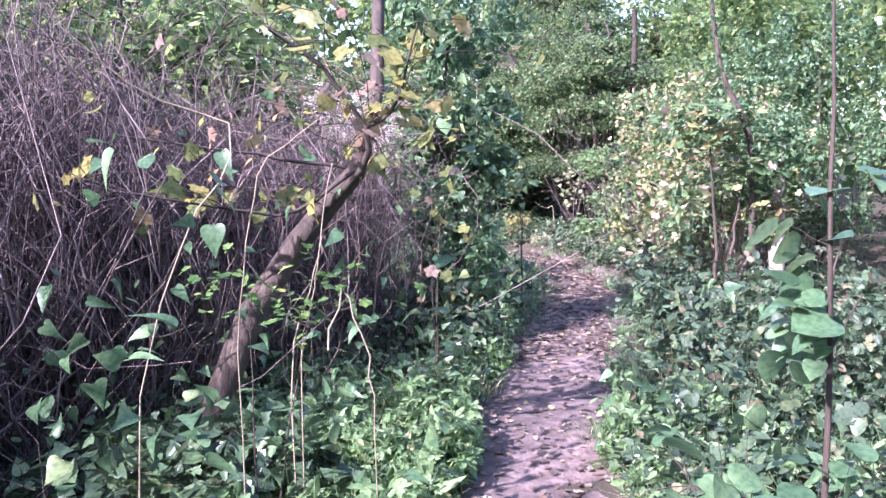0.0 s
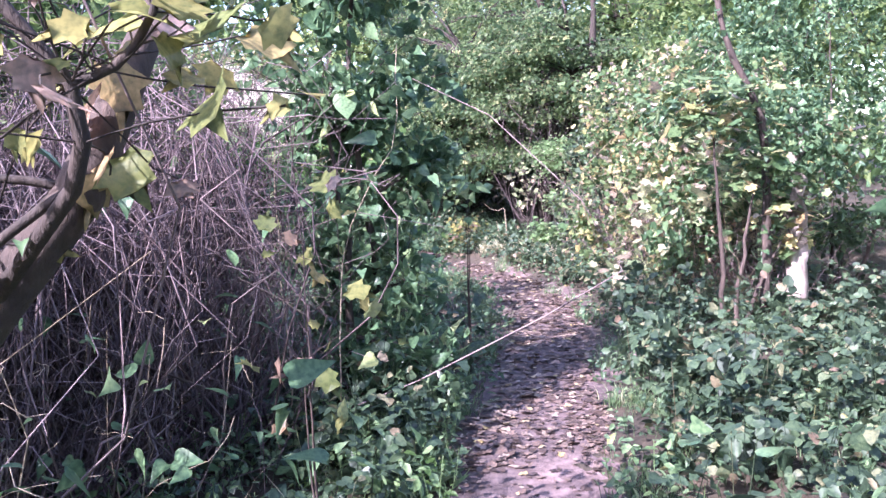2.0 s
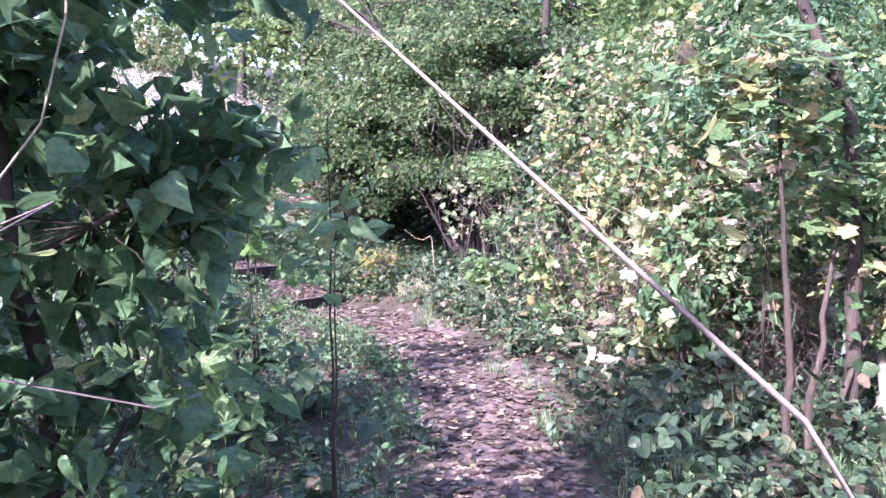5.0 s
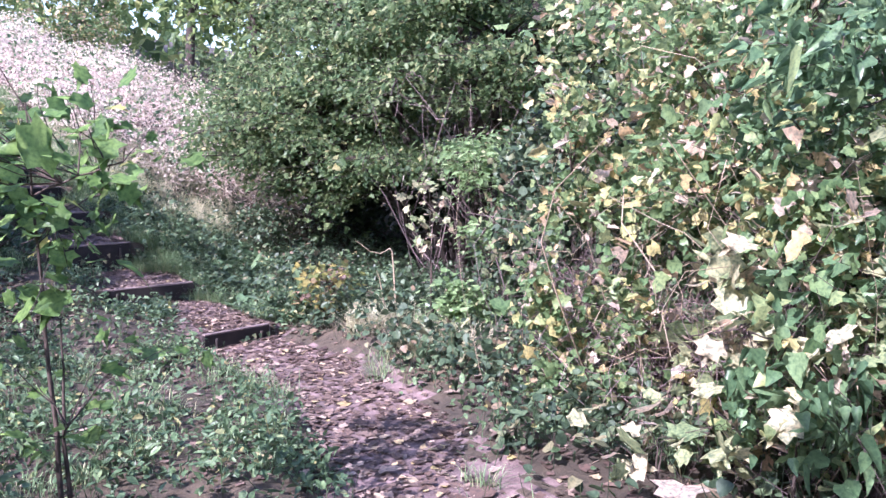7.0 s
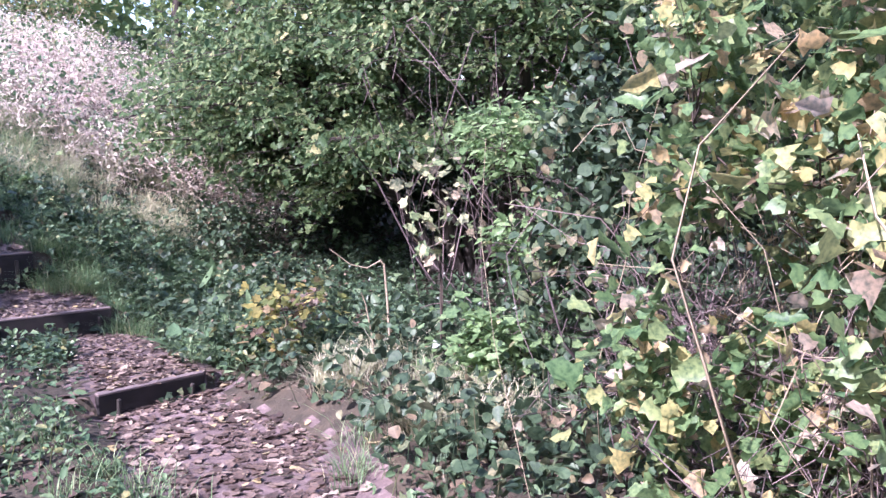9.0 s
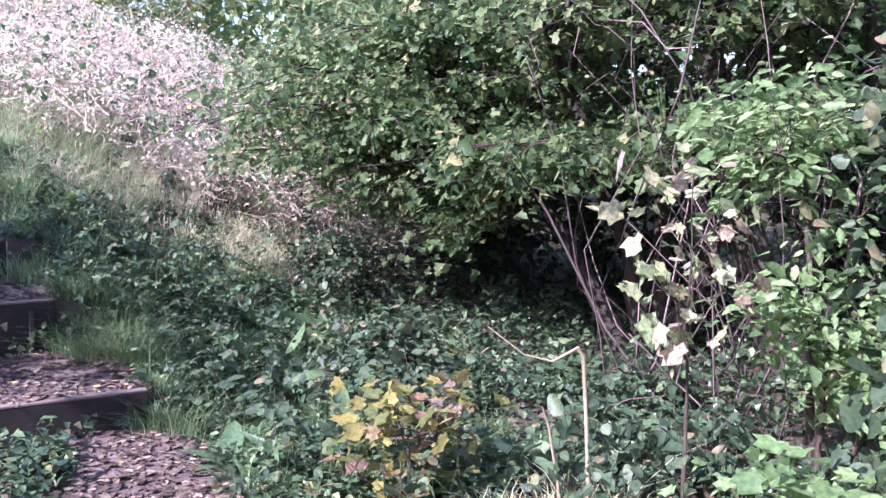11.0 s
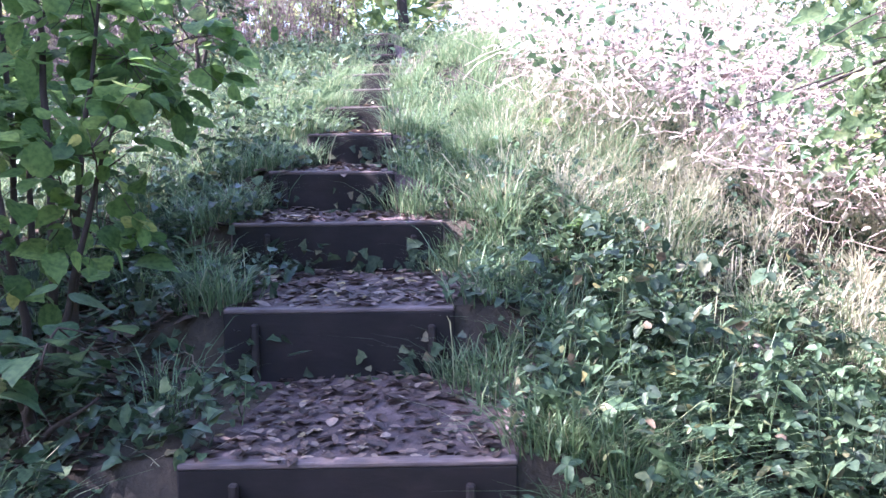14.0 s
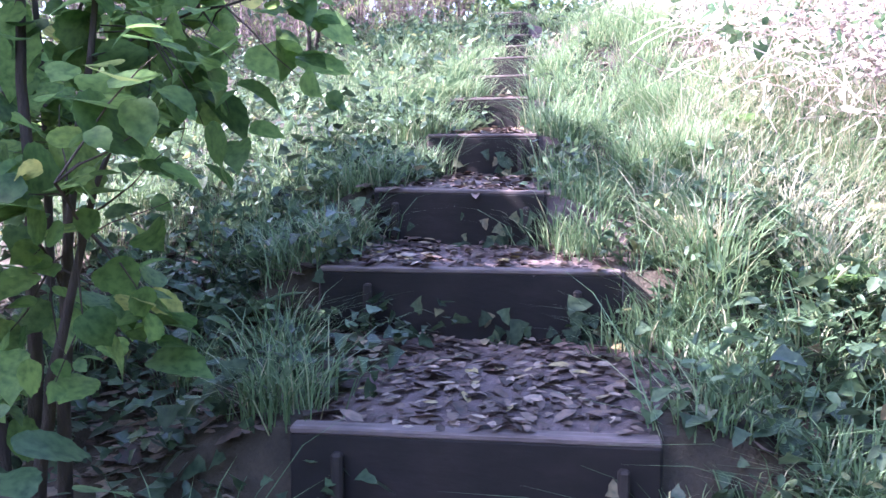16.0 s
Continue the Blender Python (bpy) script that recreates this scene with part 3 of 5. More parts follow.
# ---- trees and shrubs ----
def big_tree():
    """Boughs arch outward from dark stems and carry flat, layered sprays of lobed leaves."""
    x, y = 5.2, -0.6
    o = np.array([x, y, gz(x, y)])
    e = thing("field_maple_tree", o, "dense green tree with dark boughs hanging over the hollow", "tree")
    stems = [[(0, 0, -0.1), (-0.15, 0.1, 1.0), (-0.6, 0.5, 2.3), (-1.0, 1.2, 3.8)], [(0.1, 0.05, -0.1), (0.25, 0.2, 1.2), (0.7, 0.6, 3.0), (1.0, 1.4, 5.2)],
             [(-0.1, 0.1, -0.1), (-0.5, 0.7, 1.1), (-1.1, 1.5, 2.2)], [(0.15, -0.1, -0.1), (0.35, -0.5, 1.4), (0.2, -1.0, 3.0), (-0.2, -1.4, 4.4)]]
    nodes = []
    for s in stems:
        s = np.array(s, float)
        t = np.linspace(0, len(s) - 1, 12)
        fine = np.stack([np.interp(t, range(len(s)), s[:, c]) for c in range(3)], 1)
        fine[1:-1] += rng.normal(size=(10, 3)) * 0.03
        nodes.append(fine[3:])
        mesh_part("trunk", np_mesh("trunk", *tubes(fine[None], (0.085 * (1.1 - 0.75 * np.linspace(0, 1, 12)))[None], 9), smooth=True), M_DARKBARK, e)
    nodes = np.concatenate(nodes)
    blobs = [((-0.7, 2.0, 3.0), (2.2, 2.2, 1.5)), ((-1.6, 1.6, 1.9), (1.5, 1.8, 1.0)), ((0.6, -0.2, 3.6), (2.2, 1.8, 1.6)), ((-0.9, 0.1, 2.3), (1.4, 1.5, 0.9)), ((0.6, 2.6, 4.8), (3.0, 3.0, 2.2)),
             ((-1.8, 1.3, 1.5), (0.9, 1.2, 0.4)), ((-2.2, 2.4, 1.6), (1.0, 1.2, 0.6)), ((0.0, -1.0, 3.2), (2.0, 1.2, 1.0)), ((-1.3, -0.5, 1.8), (1.3, 1.1, 0.45)), ((-1.5, 2.6, 2.3), (1.4, 1.6, 1.0)), ((-2.0, 3.4, 2.2), (0.9, 1.2, 0.9))]
    ends = in_blobs(290, blobs, 0.45)
    cost = np.linalg.norm(ends[:, None] - nodes[None], axis=2) + 1.5 * np.maximum(0, nodes[None, :, 2] - ends[:, None, 2] + 0.1)
    bough = arcs(nodes[cost.argmin(1)], ends, 9, 0.16, 0.07)
    rad = np.linspace(0.028, 0.006, 9)[None] * np.exp(0.25 * rng.normal(size=(len(ends), 1)))
    for k in range(60):
        mesh_part("bough", np_mesh("bough", *tubes(bough[k : k + 1], rad[k : k + 1], 6), smooth=True), M_DARKBARK, e)
    per = 11
    b = np.repeat(np.arange(len(ends)), per)
    t = 3.0 + 5.0 * rng.random(len(b))
    i = np.clip(t.astype(int), 0, 7)
    base = bough[b, i] + (bough[b, i + 1] - bough[b, i]) * (t - i)[:, None]
    way = unit(bough[b, i + 1] - bough[b, i])
    side = unit(np.cross(way, (0, 0, 1.0))) * np.where(rng.random(len(b)) < 0.5, 1, -1)[:, None]
    tip = base + (side * 0.8 + way * 0.7 + rng.normal(size=base.shape) * (0.3, 0.3, 0.10)) * (0.32 + 0.6 * rng.random((len(b), 1))) - (0, 0, 0.08)
    twig = arcs(base, tip, 5, 0.05, 0.08)
    mesh_part("twig_growth", np_mesh("twig_growth", *join(tubes(bough[60:], rad[60:], 5), tubes(twig, np.linspace(0.006, 0.002, 5)[None] * np.ones((len(twig), 1)), 3)), smooth=True), M_DARKBARK, e, kind="stuff")
    n = 78000
    w = rng.integers(0, len(twig), n)
    t = 4 * rng.random(n) ** 0.7
    i = np.clip(t.astype(int), 0, 3)
    along = unit(twig[w, i + 1] - twig[w, i])
    across = unit(np.cross(along, (0, 0, 1.0))) * np.where(rng.random(n) < 0.5, 1, -1)[:, None]
    pos = twig[w, i] + (twig[w, i + 1] - twig[w, i]) * (t - i)[:, None] + across * 0.07 * rng.random((n, 1)) + rng.normal(size=(n, 3)) * (0.08, 0.08, 0.07)
    v, f = scatter_leaves(pos, 0.060, L_LOBED, 0.7, point=across + 0.5 * along, droop=0.55)
    mesh_part("foliage", np_mesh("foliage", v, f), M_BIGTREE, e, kind="stuff")


big_tree()


def hedge_shrub(x, y, blobs, twigs, leaves, mat, size, shape, label, name="maple_shrub", up=0.4, bark=M_BARK, radius=0.028):
    twigs = int(twigs * (0.6 if twigs > 120 else 1.0))
    stems = []
    for b in blobs[:3]:
        c = np.array(b[0], float)
        stems.append([(0.15 * c[0], 0.15 * c[1], -0.1), tuple(c * (0.45, 0.45, 0.5)), tuple(c * (0.9, 0.9, 1.05))])
    return woody(name, (x, y, gz(x, y)), label, "shrub", stems, blobs, twigs, leaves, shape, size, mat, bark, radius=radius, up=up, hollow=0.4, spread=0.16, twig_r=0.004 if radius > 0.01 else 0.002, limbs=9 if radius > 0.01 else 3)


HL = "tangled hedge shrub with green and yellowing lobed leaves beside the path"
hedge_shrub(2.75, -8.4, [((-0.3, 0.0, 1.0), (0.9, 0.8, 0.9)), ((0.1, 0.6, 2.0), (1.1, 1.0, 1.1)), ((0.6, -0.3, 1.7), (0.9, 0.7, 0.8)), ((-0.5, 0.3, 0.45), (0.6, 0.7, 0.4))], 240, 4500, M_MAPLE, 0.062, L_LOBED, HL)
hedge_shrub(2.5, -8.55, [((-0.35, 0.0, 0.9), (0.7, 0.5, 0.7)), ((0.0, 0.2, 1.8), (0.8, 0.6, 0.8))], 130, 2600, M_HEART, 0.075, L_HEART,
            "shrub hung with pale heart-leaved climber", "overgrown_shrub", 0.2)
hedge_shrub(3.2, -6.6, [((-0.4, 0.0, 1.0), (0.8, 1.0, 0.9)), ((0.2, 0.3, 2.2), (1.1, 1.2, 1.0)), ((-0.3, -0.6, 1.8), (0.8, 0.8, 0.8)), ((-0.6, 0.4, 0.4), (0.6, 0.8, 0.4))], 280, 7000, M_MAPLE, 0.062, L_LOBED, HL)
hedge_shrub(4.0, -4.8, [((-0.3, 0.1, 0.9), (0.8, 0.9, 0.8)), ((0.2, 0.0, 1.9), (0.9, 1.0, 0.8)), ((0.5, 0.8, 1.3), (0.8, 0.8, 0.9))], 200, 5000, M_BRAMBLE, 0.06, L_ROUND,
            "mixed green shrub with pale undersides in dappled sun", "hedge_shrub")
hedge_shrub(3.9, -8.9, [((0.2, 0.0, 1.4), (1.1, 0.8, 1.2)), ((0.4, 0.5, 2.8), (1.3, 1.0, 1.2)), ((1.4, -0.4, 2.1), (1.0, 0.8, 1.2))], 230, 7500, M_HEART, 0.06, L_HEART,
            "shrub overgrown with climbing heart-shaped leaves", "overgrown_shrub")
hedge_shrub(3.3, -7.3, [((0.2, 0.3, 1.3), (0.9, 0.9, 1.2)), ((0.5, 0.0, 2.6), (1.0, 0.9, 0.9))], 160, 5500, M_HEART, 0.055, L_HEART,
            "shrub overgrown with climbing heart-shaped leaves", "overgrown_shrub")
hedge_shrub(5.0, -6.0, [((0.0, 0.0, 1.8), (1.3, 1.4, 1.6)), ((0.3, 0.5, 3.6), (1.6, 1.6, 1.4))], 220, 7000, M_TREE, 0.08, L_LOBED, "leafy green woodland shrub in shade", "woodland_shrub", 0.8)
hedge_shrub(1.35, -9.75, [((0.5, 0.1, 1.5), (0.6, 0.4, 0.5)), ((-0.1, 0.2, 2.1), (0.7, 0.4, 0.4)), ((0.9, 0.0, 0.9), (0.5, 0.4, 0.25))], 60, 650, M_MAPLE, 0.10, L_MAPLE,
            "slender young maple with sparse yellow-green leaves at the path edge", "young_maple", 1.2)
for x, y, h, n in ((1.95, -8.35, 1.15, 120), (2.35, -7.5, 0.75, 70), (2.0, -9.0, 1.7, 60), (2.6, -8.9, 1.0, 70), (1.75, -7.75, 0.3, 40)):
    hedge_shrub(x, y, [((0, 0, h), (0.45, 0.5, 0.30)), ((0.15, 0.1, h * 0.7), (0.4, 0.4, 0.2))], 30, n, M_YELLOW, 0.125, L_MAPLE, "young maple with large yellowing leaves growing out of the hedge", "yellowing_maple", 0.9, radius=0.01)
hedge_shrub(-5.25, -13.75, [((0.0, 0.0, 0.35), (0.55, 0.45, 0.30)), ((0.4, 0.2, 0.3), (0.4, 0.4, 0.25))], 50, 700, M_IVY, 0.075, L_IVY, "dark ivy and bramble mound round the foot of the leaning trunk", "ivy_mound", 0.9, radius=0.006)
hedge_shrub(-3.5, -12.46, [((0, 0, 1.35), (0.28, 0.25, 0.35)), ((0.0, 0.1, 0.95), (0.25, 0.2, 0.2))], 16, 20, M_SYC, 0.085, L_MAPLE, "thin sycamore sapling with large spotted yellowing leaves", "sycamore_sapling", 0.3, radius=0.007)
hedge_shrub(3.1, -3.55, [((0.0, 0.0, 0.95), (0.22, 0.2, 0.45)), ((-0.1, -0.1, 1.3), (0.25, 0.2, 0.2))], 26, 70, M_YELLOW, 0.078, L_MAPLE, "thin young maple with sunlit yellow leaves beside broken stalk", "young_maple", 0.7, radius=0.009)
hedge_shrub(2.95, -4.15, [((0.0, 0.0, 0.35), (0.34, 0.3, 0.14)), ((0.15, -0.1, 0.25), (0.4, 0.3, 0.16))], 40, 330, M_SUNNY, 0.08, L_MAPLE, "low sunlit clump of pale young maple leaves", "maple_seedling", 1.2)
hedge_shrub(4.1, -3.3, [((0.0, 0.0, 0.9), (0.5, 0.5, 0.35)), ((0.1, 0.3, 1.6), (0.6, 0.5, 0.4)), ((0.3, -0.2, 0.5), (0.5, 0.4, 0.3))], 110, 2300, M_SUNNY, 0.065, L_OVAL, "bright green sunlit shrub before the dark hollow", "hollow_edge_shrub", 0.9)
hedge_shrub(2.15, -3.1, [((0.0, 0.0, 0.32), (0.3, 0.3, 0.25)), ((0.25, 0.2, 0.4), (0.25, 0.25, 0.2))], 36, 170, M_SYC, 0.07, L_MAPLE, "low yellowing maple seedlings at the foot of the steps", "maple_seedling", 0.9)


def hazel():
    x, y = -0.78, -0.42
    stems = [[(0, 0, -0.1), (0.03, 0.02, 0.7), (-0.03, 0.05, 1.4), (0.02, 0.1, 2.0)], [(0.06, 0.03, -0.1), (0.14, 0.0, 0.6), (0.22, 0.1, 1.5)], [(-0.05, 0, -0.1), (-0.2, 0.05, 0.7), (-0.4, 0.1, 1.6)], [(0.02, -0.05, -0.1), (0.2, -0.1, 0.4), (0.34, -0.05, 0.95)]]
    blobs = [((0.38, 0.12, 1.15), (0.36, 0.3, 0.42)), ((-0.2, 0.05, 1.35), (0.62, 0.55, 0.65)), ((-0.55, 0.0, 0.8), (0.5, 0.5, 0.45)), ((0.22, 0.0, 0.75), (0.32, 0.35, 0.28)), ((0.0, -0.1, 0.55), (0.5, 0.45, 0.3))]
    woody("hazel_bush", (x, y, gz(x, y)), "many-stemmed hazel bush with large fresh green leaves beside the steps", "bush", stems, blobs, 170, 1000, L_TOOTHED, 0.07, M_HAZEL, M_BARK,
          radius=0.018, up=0.9, spread=0.08, hollow=0.3, twig_r=0.003)
    x, y = -1.7, 0.5
    woody("hazel_bush", (x, y, gz(x, y)), "hazel bush with fresh green leaves on the shaded bank", "bush", stems[:3], [((-0.2, 0, 1.2), (0.8, 0.7, 0.9)), ((-0.3, 0.2, 2.0), (0.8, 0.8, 0.5))], 130, 1300, L_TOOTHED, 0.095, M_HAZEL, M_BARK,
          radius=0.018, up=0.9, spread=0.1, hollow=0.3, twig_r=0.003)


hazel()

woody("round_leaved_sapling", (-3.85, -16.0, gz(-3.85, -16.0)), "thin sapling with rounded toothed green leaves close to the path", "sapling", [[(0, 0, -0.1), (0.01, 0, 0.9), (-0.02, 0, 1.7), (0, 0.02, 2.4)]],
      [((-0.12, 0.12, 0.72), (0.38, 0.34, 0.40)), ((-0.05, 0.05, 0.5), (0.3, 0.3, 0.3)), ((0.0, 0, 1.35), (0.16, 0.16, 0.35))], 90, 240, L_ROUNDF, 0.078, M_HEART, M_BARK, radius=0.012, up=1.0, spread=0.07, hollow=0.4, twig_r=0.0025)


# ---- leaning sycamore over the left bank ----
def leaning_tree():
    e = thing("leaning_sycamore", (-5.2, -13.05, gz(-5.2, -13.05)), "leaning brown trunk with a crooked dark bough and large yellowing leaves", "tree")
    o = np.array([-5.2, -13.05, gz(-5.2, -13.05)])
    t = np.array([(-5.25, -13.05, -0.95), (-4.83, -12.98, 0.0), (-4.55, -12.95, 0.38), (-4.24, -13.1, 0.78), (-4.0, -12.8, 1.25), (-3.9, -12.6, 2.1), (-3.9, -12.5, 3.2)]) - o
    mesh_part("trunk", np_mesh("trunk", *tubes(t[None], np.array([[0.085, 0.078, 0.07, 0.06, 0.045, 0.032, 0.02]]), 12), smooth=True), M_BARK, e)
    ways = [([(-4.50, -12.97, 0.45), (-4.26, -13.3, 0.80), (-4.235, -13.35, 0.9), (-4.25, -13.35, 1.02), (-4.31, -13.34, 1.11), (-4.39, -13.34, 1.22), (-4.47, -13.34, 1.33), (-4.75, -13.4, 1.5)], 0.022),
            ([(-4.25, -13.35, 1.02), (-4.2, -13.36, 1.04), (-4.16, -13.37, 1.06), (-4.12, -13.38, 1.1), (-4.08, -13.4, 1.17), (-4.06, -13.42, 1.25), (-4.04, -13.44, 1.36), (-4.0, -13.5, 1.55)], 0.013),
            ([(-4.25, -13.2, 0.80), (-4.32, -13.19, 0.76), (-4.40, -13.18, 0.70), (-4.49, -13.17, 0.63), (-4.6, -13.17, 0.58), (-4.7, -13.17, 0.56), (-4.97, -13.17, 0.61), (-5.4, -13.2, 0.7)], 0.014),
            ([(-4.23, -13.1, 0.79), (-4.35, -13.1, 0.82), (-4.52, -13.05, 0.84), (-4.66, -13.05, 0.86), (-4.76, -13.04, 0.89), (-4.86, -13.05, 0.90), (-4.94, -13.05, 0.91), (-5.5, -13.0, 1.0)], 0.012)]
    for w, r in ways:
        w = np.array(w) - o
        mesh_part("bough", np_mesh("bough", *tubes(w[None], r * np.linspace(1, 0.45, 8)[None], 8), smooth=True), M_DARKBARK, e)
    top = np.concatenate([np.array(w) - o for w, _ in ways[:2]] + [np.array(ways[2][0])[3:] - o])
    n = 68
    base = top[rng.integers(2, len(top), n)]
    ends = base + rng.normal(size=(n, 3)) * (0.34, 0.26, 0.20) + (0, 0, 0.10)
    tw = arcs(base, ends, 5, 0.05, 0.15)
    mesh_part("twig_growth", np_mesh("twig_growth", *tubes(tw, np.full((n, 5), 0.0028), 3)), M_DARKBARK, e, kind="stuff")
    pos = np.concatenate([ends, tw[:, 3] + rng.normal(size=(n, 3)) * 0.03])
    v, f = scatter_leaves(pos, 0.102, L_MAPLE, 0.3, droop=0.6)
    mesh_part("foliage", np_mesh("foliage", v, f), M_SYC, e, kind="stuff")


leaning_tree()


# ---- dead stalk thicket on the left bank ----
def thicket(name, label, x0, y0, x1, y1, depth, n, tall, mat, lean=0.3, r=0.0042, parent=None):
    t, s = rng.random(n), rng.random(n)
    d = np.array([x1 - x0, y1 - y0]) / math.hypot(x1 - x0, y1 - y0)
    nx, ny = -d[1], d[0]
    x = x0 + (x1 - x0) * t + nx * s * depth
    y = y0 + (y1 - y0) * t + ny * s * depth
    a = np.stack([x, y, height(x, y) - 0.02], 1)
    b = a + rng.normal(size=(n, 3)) * (lean, lean, 0.25) + np.stack([0 * x, 0 * x, tall * (0.75 + 0.35 * rng.random(n))], 1)
    p = arcs(a, b, 7, 0.0, 0.34)
    rad = r * np.exp(0.35 * rng.normal(size=(n, 1))) * np.linspace(1.2, 0.5, 7)[None]
    m = int(n * 1.9)
    i = rng.integers(0, n, m)
    c = np.stack([x[i], y[i], height(x[i], y[i]) + tall * rng.random(m)], 1)
    q = arcs(c, c + rng.normal(size=(m, 3)) * (1, 1, 0.86) * min(0.42, 1.4 * lean) + (0, 0, -0.1), 7, 0.14, 0.34)
    v, f = join(tubes(p, rad, 3), tubes(q, np.full((m, 7), r * 0.6), 3))
    return tagged(mesh_part(name, np_mesh(name, v, f), mat, kind="stuff"), label, "dead stalks")


thicket("dead_stalk_thicket", "dense thicket of dead brown upright stalks and tangled stems", -9.0, -15.2, -5.2, -12.0, 1.6, 2600, 2.5, M_STALK, 0.5)
thicket("dead_stalk_thicket", "dense thicket of dead brown upright stalks and tangled stems", -5.7, -12.1, -3.05, -10.5, 1.3, 1900, 2.0, M_STALK, 0.45)
thicket("dead_stalk_thicket", "bank of dead brown stalks behind the path", -9.5, -19.0, -7.6, -15.5, 1.2, 900, 1.9, M_STALK)
thicket("bleached_stalks", "bleached dry stalks standing out of the undergrowth", -5.0, -13.5, -3.3, -11.4, 0.5, 16, 1.2, M_PALESTALK, 0.12, 0.003)
thicket("bleached_stalks", "bleached dry stalks standing out of the hedge", 2.0, -8.9, 3.2, -5.5, -0.5, 85, 1.7, M_PALESTALK, 0.4, 0.0034)
thicket("dead_stalk_thicket", "dry brown stems under the hedge", 2.1, -9.2, 3.2, -5.0, -0.5, 500, 0.8, M_STALK, 0.35, 0.003)
thicket("thin_saplings", "thin bare grey saplings in the dark hollow", 5.0, -3.4, 7.4, -0.6, 1.8, 60, 2.6, M_STALK, 0.25, 0.007)


# ---- climber-clad column at the path's inner bend ----
def clad_column():
    x, y = -2.45, -10.35
    stems = [[(0, 0, -0.1), (0.05, 0.0, 1.0), (-0.05, 0.1, 2.2), (0.1, 0.1, 3.4)], [(-0.2, 0, -0.1), (-0.15, -0.1, 1.1), (-0.3, 0, 2.3)]]
    blobs = [((0.05, 0.0, 0.75), (0.42, 0.45, 0.65)), ((-0.1, 0.0, 1.6), (0.50, 0.5, 0.7)), ((-0.15, 0.1, 2.4), (0.65, 0.55, 0.7)), ((0.1, 0.2, 3.3), (0.8, 0.7, 0.8)), ((-0.55, -0.2, 1.45), (0.4, 0.3, 0.3)), ((0.15, 0.05, 0.4), (0.5, 0.5, 0.38)), ((0.25, 0.1, 1.9), (0.45, 0.45, 0.5))]
    woody("climber_clad_tree", (x, y, gz(x, y)), "slender tree wholly covered by glossy heart-leaved climber", "tree", stems, blobs, 280, 5200, L_HEARTF, 0.075, M_HEART, M_BARK,
          radius=0.035, up=0.1, spread=0.12, hollow=0.6, twig_r=0.003)


clad_column()
hedge_shrub(-1.75, -9.35, [((0.0, 0.0, 0.65), (0.28, 0.3, 0.35)), ((-0.2, 0.2, 1.1), (0.3, 0.3, 0.35))], 40, 230, M_SUNNY, 0.085, L_BROAD, "young leafy shrub with large soft green leaves", "leafy_shrub", 0.6, radius=0.008)
hedge_shrub(-0.75, -6.9, [((0.0, 0.0, 1.0), (0.45, 0.4, 0.5)), ((-0.1, 0, 1.8), (0.5, 0.5, 0.5))], 46, 200, M_HAZEL, 0.085, L_MAPLE, "slender young green sycamore on the inner verge", "young_sycamore", 0.8, radius=0.014)
hedge_shrub(-1.25, -8.0, [((0.0, 0.0, 0.45), (0.5, 0.5, 0.35)), ((-0.2, 0.3, 0.75), (0.4, 0.4, 0.3))], 60, 420, M_NETTLE, 0.085, L_HEARTF, "leafy green herb clump beside the path", "leafy_shrub", 0.7, radius=0.008)
hedge_shrub(-1.7, -7.6, [((0.0, 0.0, 1.0), (0.5, 0.5, 0.6)), ((0, 0, 1.7), (0.5, 0.5, 0.5))], 60, 420, M_HAZEL, 0.085, L_MAPLE, "young green sycamore on the shaded bank", "young_sycamore", 0.8)


# ---- lone stems ----
def lone_stem(name, pts, r, mat, label, category="tree", ivy=300, low=1):
    p = np.array(pts, float)
    o = np.array([p[0][0], p[0][1], gz(p[0][0], p[0][1])])
    p[0, 2] = o[2] - 0.1
    e = thing(name, o, label, category)
    t = np.linspace(0, len(p) - 1, 14)
    fine = np.stack([np.interp(t, range(len(p)), p[:, c]) for c in range(3)], 1) - o
    fine[1:-1] += rng.normal(size=(12, 3)) * r * 0.3
    rad = r * np.linspace(1.15, 0.6, 14) * (1 + 0.08 * rng.normal(size=14))
    mesh_part("trunk", np_mesh("trunk", *tubes(fine[None], rad[None], 12), smooth=True), mat, e)
    i = rng.integers(low, 14, ivy)
    pos = fine[i] + rng.normal(size=(ivy, 3)) * (r * 1.5, r * 1.5, 0.12)
    v, f = scatter_leaves(pos, 0.06, L_IVY, 0.0)
    mesh_part("foliage", np_mesh("foliage", v, f), M_HEART, e, kind="stuff")
    return e, fine


lone_stem("slim_maple_tree", [(1.80, -9.78, -0.9), (1.86, -9.7, 0.1), (1.93, -9.63, 0.9), (1.6, -9.4, 1.8), (1.5, -9.3, 2.8)], 0.042, M_BARK, "slim grey-brown tree stem at the edge of the hedge")
lone_stem("pale_tree", [(2.20, -9.80, -0.9), (2.22, -9.77, -0.3), (2.27, -9.72, 0.2), (2.32, -9.66, 0.66), (2.35, -9.6, 1.15)], 0.095, M_PALEBARK, "pale sunlit tree trunk wrapped in ivy higher up", ivy=1500, low=9)
lone_stem("ivy_hung_tree", [(5.41, -1.9, -0.9), (5.35, -1.4, 0.3), (5.2, -1.2, 1.5), (5.0, -1.0, 4.0)], 0.12, M_DARKBARK, "dark ivy-hung trunk at the edge of the hollow")
lone_stem("ivy_hung_tree", [(6.3, -2.4, -0.9), (6.0, -2.1, 0.8), (5.8, -1.9, 1.8), (5.7, -1.9, 4.0)], 0.09, M_DARKBARK, "dark leaning trunk with a pale scar of bark")


